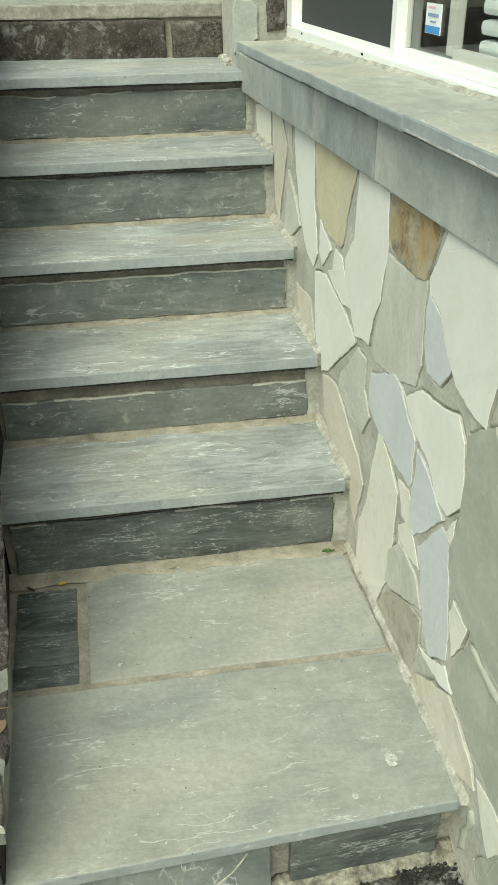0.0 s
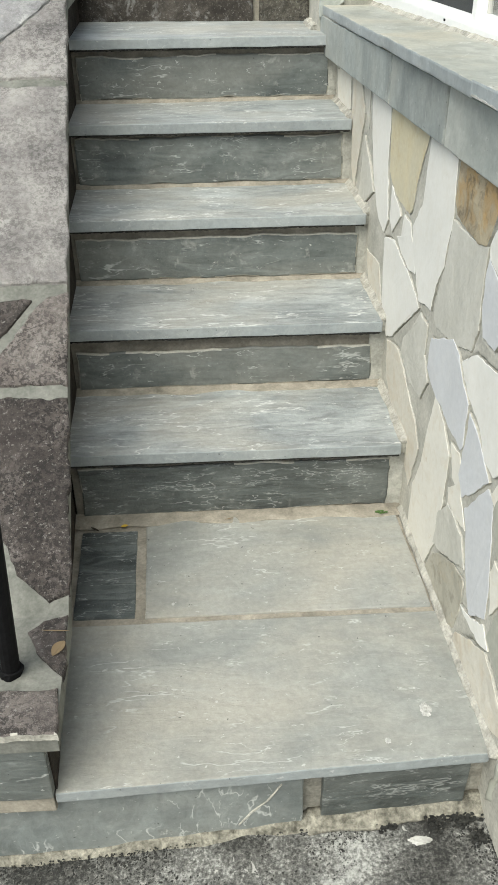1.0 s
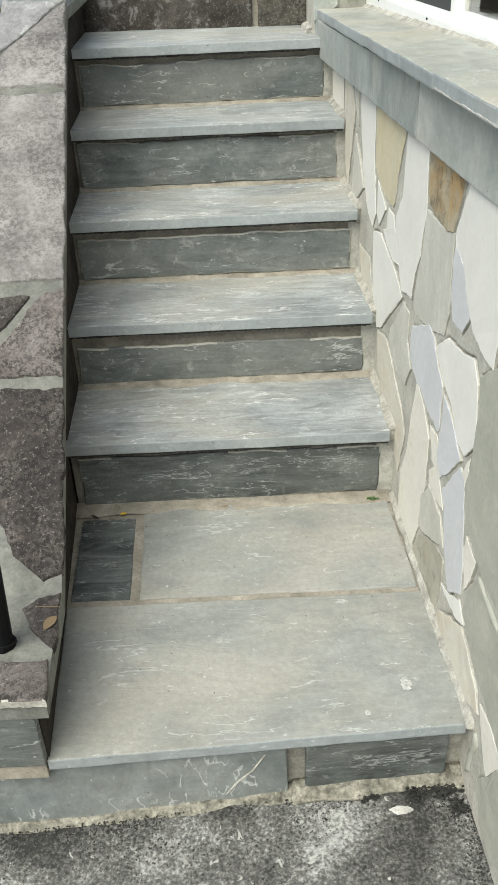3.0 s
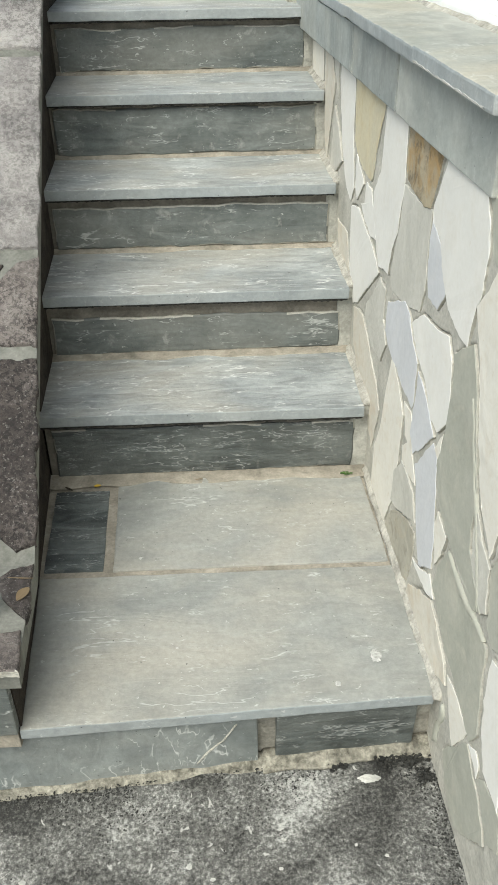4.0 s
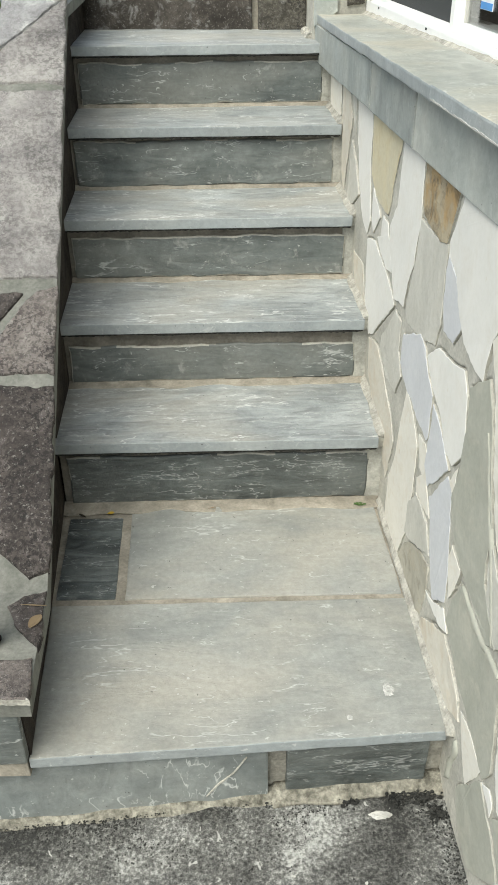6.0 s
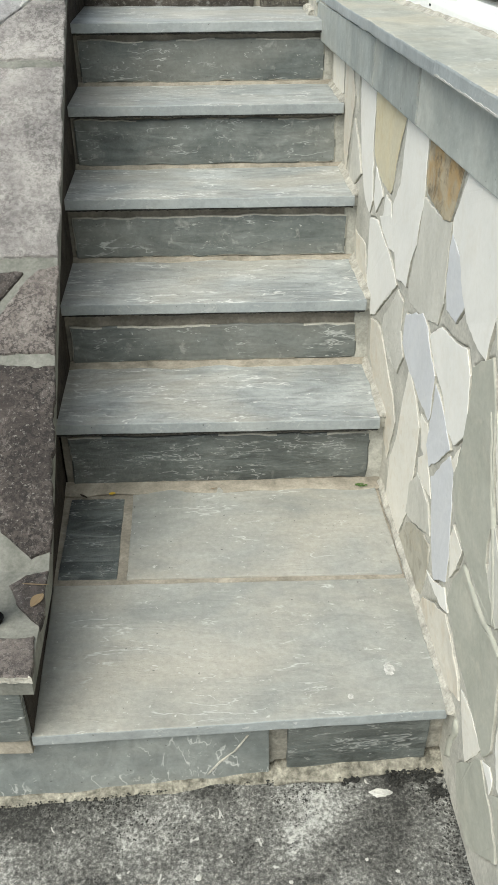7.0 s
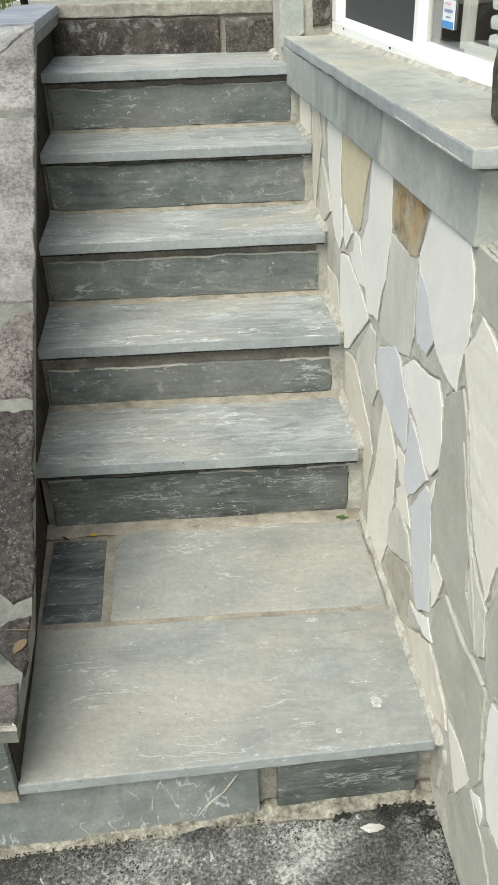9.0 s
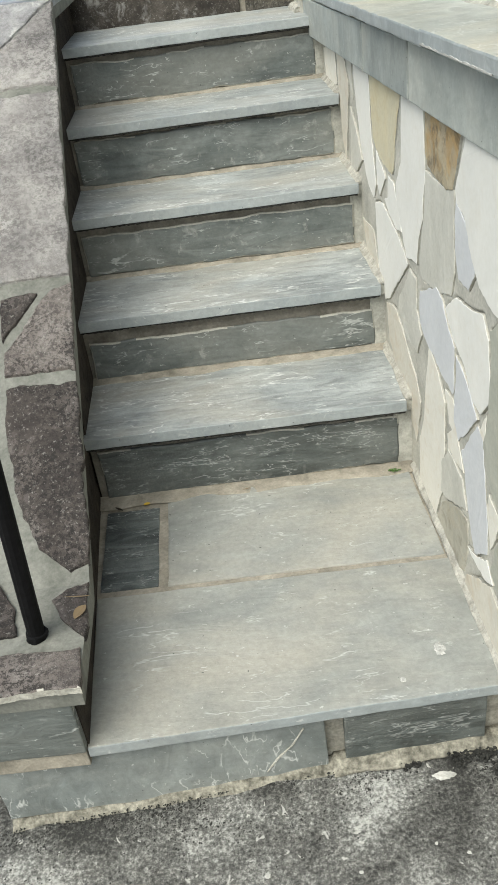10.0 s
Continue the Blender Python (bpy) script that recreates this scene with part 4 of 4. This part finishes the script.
part("floor", slab(1.35, 2.7, -0.7, 1.7, 0.95, 1.0, 1, 0, 0), ROOM, room)
part("ceiling", slab(1.45, 2.7, -0.7, 1.7, 2.36, 2.42, 1, 0, 0), ROOM, room)
part("end_wall", slab(1.35, 2.7, 1.55, 1.65, 1.0, 2.4, 1, 0, 0), ROOM, room)
part("end_wall", slab(1.45, 2.7, -0.75, -0.65, 1.0, 2.4, 1, 0, 0), ROOM, room)

blind = thing("window_blind", on_window(0.0, 0.11, 1.22), "pale slatted window blind behind the glass", "blind")
for k in range(24):
    z = 1.220 + 0.034 * k
    bm = slab(0.09, 0.13, -0.38, 0.118, z, z + 0.027, 0.3, 0.011, 0)
    for v in bm.verts:
        v.co = on_window(v.co.y, v.co.x, v.co.z)
    part("slat", bm, BLIND, blind)

sticker = thing("window_sticker", on_window(0.215, 0.038, 1.275), "small white and blue sticker on the pane", "sticker")
part("sheet", bar(0.178, 0.252, 0.0372, 0.0388, 1.249, 1.302, 0), PAPER, sticker)
part("print_bar", bar(0.180, 0.250, 0.0362, 0.0373, 1.250, 1.263, 0), PRINT_BLUE, sticker, "blue band")
part("print_bar", bar(0.190, 0.240, 0.0362, 0.0373, 1.279, 1.285, 0), PRINT_GREY, sticker)
part("print_bar", bar(0.201, 0.229, 0.0362, 0.0373, 1.269, 1.272, 0), PRINT_GREY, sticker)
part("print_bar", bar(0.206, 0.239, 0.0362, 0.0373, 1.293, 1.297, 0), PRINT_RED, sticker)

# ---- mortar along the window's foot ----
bm = ragged(-0.47, 1.22, 0.0, -0.016, 1.177, 1.186, 77)
for v in bm.verts:
    along, out = v.co.x, v.co.y
    v.co.x, v.co.y, v.co.z = 1.163 - 0.055 * along + out, along, v.co.z - 0.019 * along
part("sealing_mortar", bm, MORTAR_SIDE, coping)


# ---- iron railing on the parapet ----
def rod(points, radius, sides=12):
    bm = bmesh.new()
    rows = []
    for k, p in enumerate(points):
        p = Vector(p)
        way = (Vector(points[min(k + 1, len(points) - 1)]) - Vector(points[max(k - 1, 0)])).normalized()
        a = way.orthogonal().normalized()
        b = way.cross(a)
        rows.append([bm.verts.new(p + (a * math.cos(6.2832 * j / sides) + b * math.sin(6.2832 * j / sides)) * radius) for j in range(sides)])
    for p, q in zip(rows, rows[1:]):
        for j in range(sides):
            bm.faces.new((p[j], p[(j + 1) % sides], q[(j + 1) % sides], q[j]))
    bm.faces.new(rows[0][::-1])
    bm.faces.new(rows[-1])
    return bm


railing = thing("iron_railing", (0.222, -0.612, 0.345), "black painted iron railing set into the parapet cap", "railing")
post = part("post", rod([(0.222, -0.612, 0.34), (0.248, -0.612, 0.765)], 0.0155), BLACK, railing)
bm = rod([(0.221, -0.612, 0.336), (0.2225, -0.612, 0.347), (0.224, -0.612, 0.356)], 0.019, 14)
wobble(bm, 0.004, 90, 3.0)
part("foot_collar", bm, BLACK, post, "ragged tar collar round the post foot")
part("post", rod([(0.075, 1.66, 1.235), (0.075, 1.66, 2.24)], 0.0135), BLACK, railing)
part("handrail", rod([(0.252, -0.68, 0.72), (0.247, -0.61, 0.763), (0.07, 1.66, 2.255), (0.066, 1.72, 2.29)], 0.017), BLACK, railing)


# ---- small things lying about ----
def blotch(cx, cy, cz, rx, ry, thick, seed, sides=26):
    bm = bmesh.new()
    rim, top = [], []
    for k in range(sides):
        a = 6.2832 * k / sides
        d = 1 + 0.4 * noise.noise(Vector((math.cos(a) * 2.2, math.sin(a) * 2.2, seed))) + 0.3 * noise.noise(Vector((math.cos(a) * 7, math.sin(a) * 7, seed + 4)))
        rim.append(bm.verts.new((cx + rx * d * math.cos(a), cy + ry * d * math.sin(a), cz)))
        top.append(bm.verts.new((cx + rx * d * 0.8 * math.cos(a), cy + ry * d * 0.8 * math.sin(a), cz + thick * (0.7 + 0.6 * noise.noise(Vector((k * 0.9, seed, 2)))))))
    for k in range(sides):
        bm.faces.new((rim[k], rim[(k + 1) % sides], top[(k + 1) % sides], top[k]))
    bm.faces.new(top)
    return bm


tagged(obj("paint_spot", blotch(0.941, -0.592, FOOT + 0.0004, 0.011, 0.016, 0.0010, 3, 44), BLOTCH_WORN), "white paint spot on the landing slab", "stain")
tagged(obj("paint_spot", blotch(0.86, -0.655, FOOT + 0.0004, 0.006, 0.006, 0.0008, 5), BLOTCH_WORN), "faint pale spot on the landing slab", "stain")
tagged(obj("pale_chip", blotch(0.916, -0.738, fall(0.916), 0.021, 0.0085, 0.004, 8), BLOTCH), "pale mortar chip on the stained concrete", "chip")
rng = random.Random(9)
bm = bmesh.new()
for cx, cy, wide, count in ((0.995, -0.70, 0.032, 120), (1.02, -0.74, 0.02, 50), (0.95, -0.708, 0.02, 40), (0.86, -0.708, 0.016, 40)):
    for k in range(count):
        x, y, r = rng.gauss(cx, wide * 0.55), rng.gauss(cy, 0.008), rng.uniform(0.0012, 0.0042)
        start = len(bm.verts)
        made = bmesh.ops.create_icosphere(bm, subdivisions=1, radius=r)["verts"]
        for v in made:
            v.co = Vector((x + v.co.x * 1.3, y + v.co.y, fall(x) + 0.003 + v.co.z * 0.8 + 0.004 * rng.random())) 
bm.verts.index_update()
crumbs = [tuple(v.co) for v in bm.verts], [tuple(v.index for v in f.verts) for f in bm.faces]
bm.free()
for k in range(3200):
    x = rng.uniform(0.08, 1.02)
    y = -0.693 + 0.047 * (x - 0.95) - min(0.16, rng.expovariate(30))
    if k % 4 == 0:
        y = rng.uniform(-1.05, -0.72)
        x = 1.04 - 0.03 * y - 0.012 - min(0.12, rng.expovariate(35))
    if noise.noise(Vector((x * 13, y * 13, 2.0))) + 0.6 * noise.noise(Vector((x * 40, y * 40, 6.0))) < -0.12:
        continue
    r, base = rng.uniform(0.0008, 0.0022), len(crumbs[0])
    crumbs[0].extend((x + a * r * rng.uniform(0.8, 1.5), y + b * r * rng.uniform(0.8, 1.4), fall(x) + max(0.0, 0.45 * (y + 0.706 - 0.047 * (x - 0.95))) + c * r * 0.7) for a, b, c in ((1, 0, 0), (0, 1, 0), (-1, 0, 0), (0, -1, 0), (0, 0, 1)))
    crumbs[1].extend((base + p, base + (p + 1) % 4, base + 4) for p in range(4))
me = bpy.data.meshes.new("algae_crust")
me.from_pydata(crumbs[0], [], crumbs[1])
me.materials.append(ALGAE_AND_SHADE)
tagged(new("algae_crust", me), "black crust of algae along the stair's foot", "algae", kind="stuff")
for k in range(60):
    x, y = rng.uniform(0.0, 1.0), rng.uniform(-1.15, -0.77)
    if rng.random() < 0.4:
        r = rng.uniform(0.002, 0.0055)
        tagged(obj("pale_fleck", blotch(x, y, fall(x) + 0.0003, r * rng.uniform(0.8, 1.6), r, 0.001, 20 + k, 18), BLOTCH), "pale fleck of old mortar on the concrete", "fleck", group="flecks on the concrete")


def leaf(cx, cy, cz, long, wide, turn, material, label, curl=0.3, seed=0):
    bm = bmesh.new()
    rows = []
    for k in range(9):
        f = k / 8
        w = wide * math.sin(math.pi * min(1, f * 0.95 + 0.03)) ** 0.8
        row = []
        for s in (-1, 0, 1):
            u, v = (f - 0.5) * long, s * w
            h = 0.0015 + curl * abs(s) * w + curl * 0.25 * long * (f - 0.4) ** 2
            row.append(bm.verts.new((cx + u * math.cos(turn) - v * math.sin(turn), cy + u * math.sin(turn) + v * math.cos(turn), cz + h)))
        rows.append(row)
    for p, q in zip(rows, rows[1:]):
        for j in range(2):
            bm.faces.new((p[j], p[j + 1], q[j + 1], q[j]))
    ob = obj("leaf", bm, material)
    thick = ob.modifiers.new("thickness", "SOLIDIFY")
    thick.thickness = 0.0005
    return tagged(ob, label, "leaf")


leaf(0.352, -0.022, FOOT + 0.002, 0.017, 0.005, 0.2, LEAF_YELLOW, "small yellow leaf at the riser's foot")
leaf(0.296, -0.572, 0.350, 0.035, 0.010, 1.1, LEAF_BROWN, "dry brown leaf on the parapet cap", 0.5)
leaf(0.285, -0.53, 0.351, 0.05, 0.0012, -0.1, LEAF_BROWN, "thin dry stalk on the parapet cap", 0.2)
leaf(0.60, -0.012, FOOT + 0.004, 0.02, 0.0012, 0.3, LEAF_BROWN, "dry twig at the riser's foot", 0.3)
leaf(0.283, -0.03, FOOT + 0.002, 0.025, 0.003, 2.5, SOIL, "dark dry leaf in the landing's corner", 0.4)
sprout = thing("sprout", (0.97, -0.012, FOOT), "small green sprout growing from the joint", "sprout")
rng = random.Random(3)
for k in range(10):
    bm = blotch(0.97 + rng.uniform(-0.014, 0.014), -0.012 + rng.uniform(-0.006, 0.006), FOOT + 0.003 + rng.uniform(0, 0.006), 0.0045, 0.003, 0.001, k, 8)
    part("leaflet", bm, MOSS, sprout)
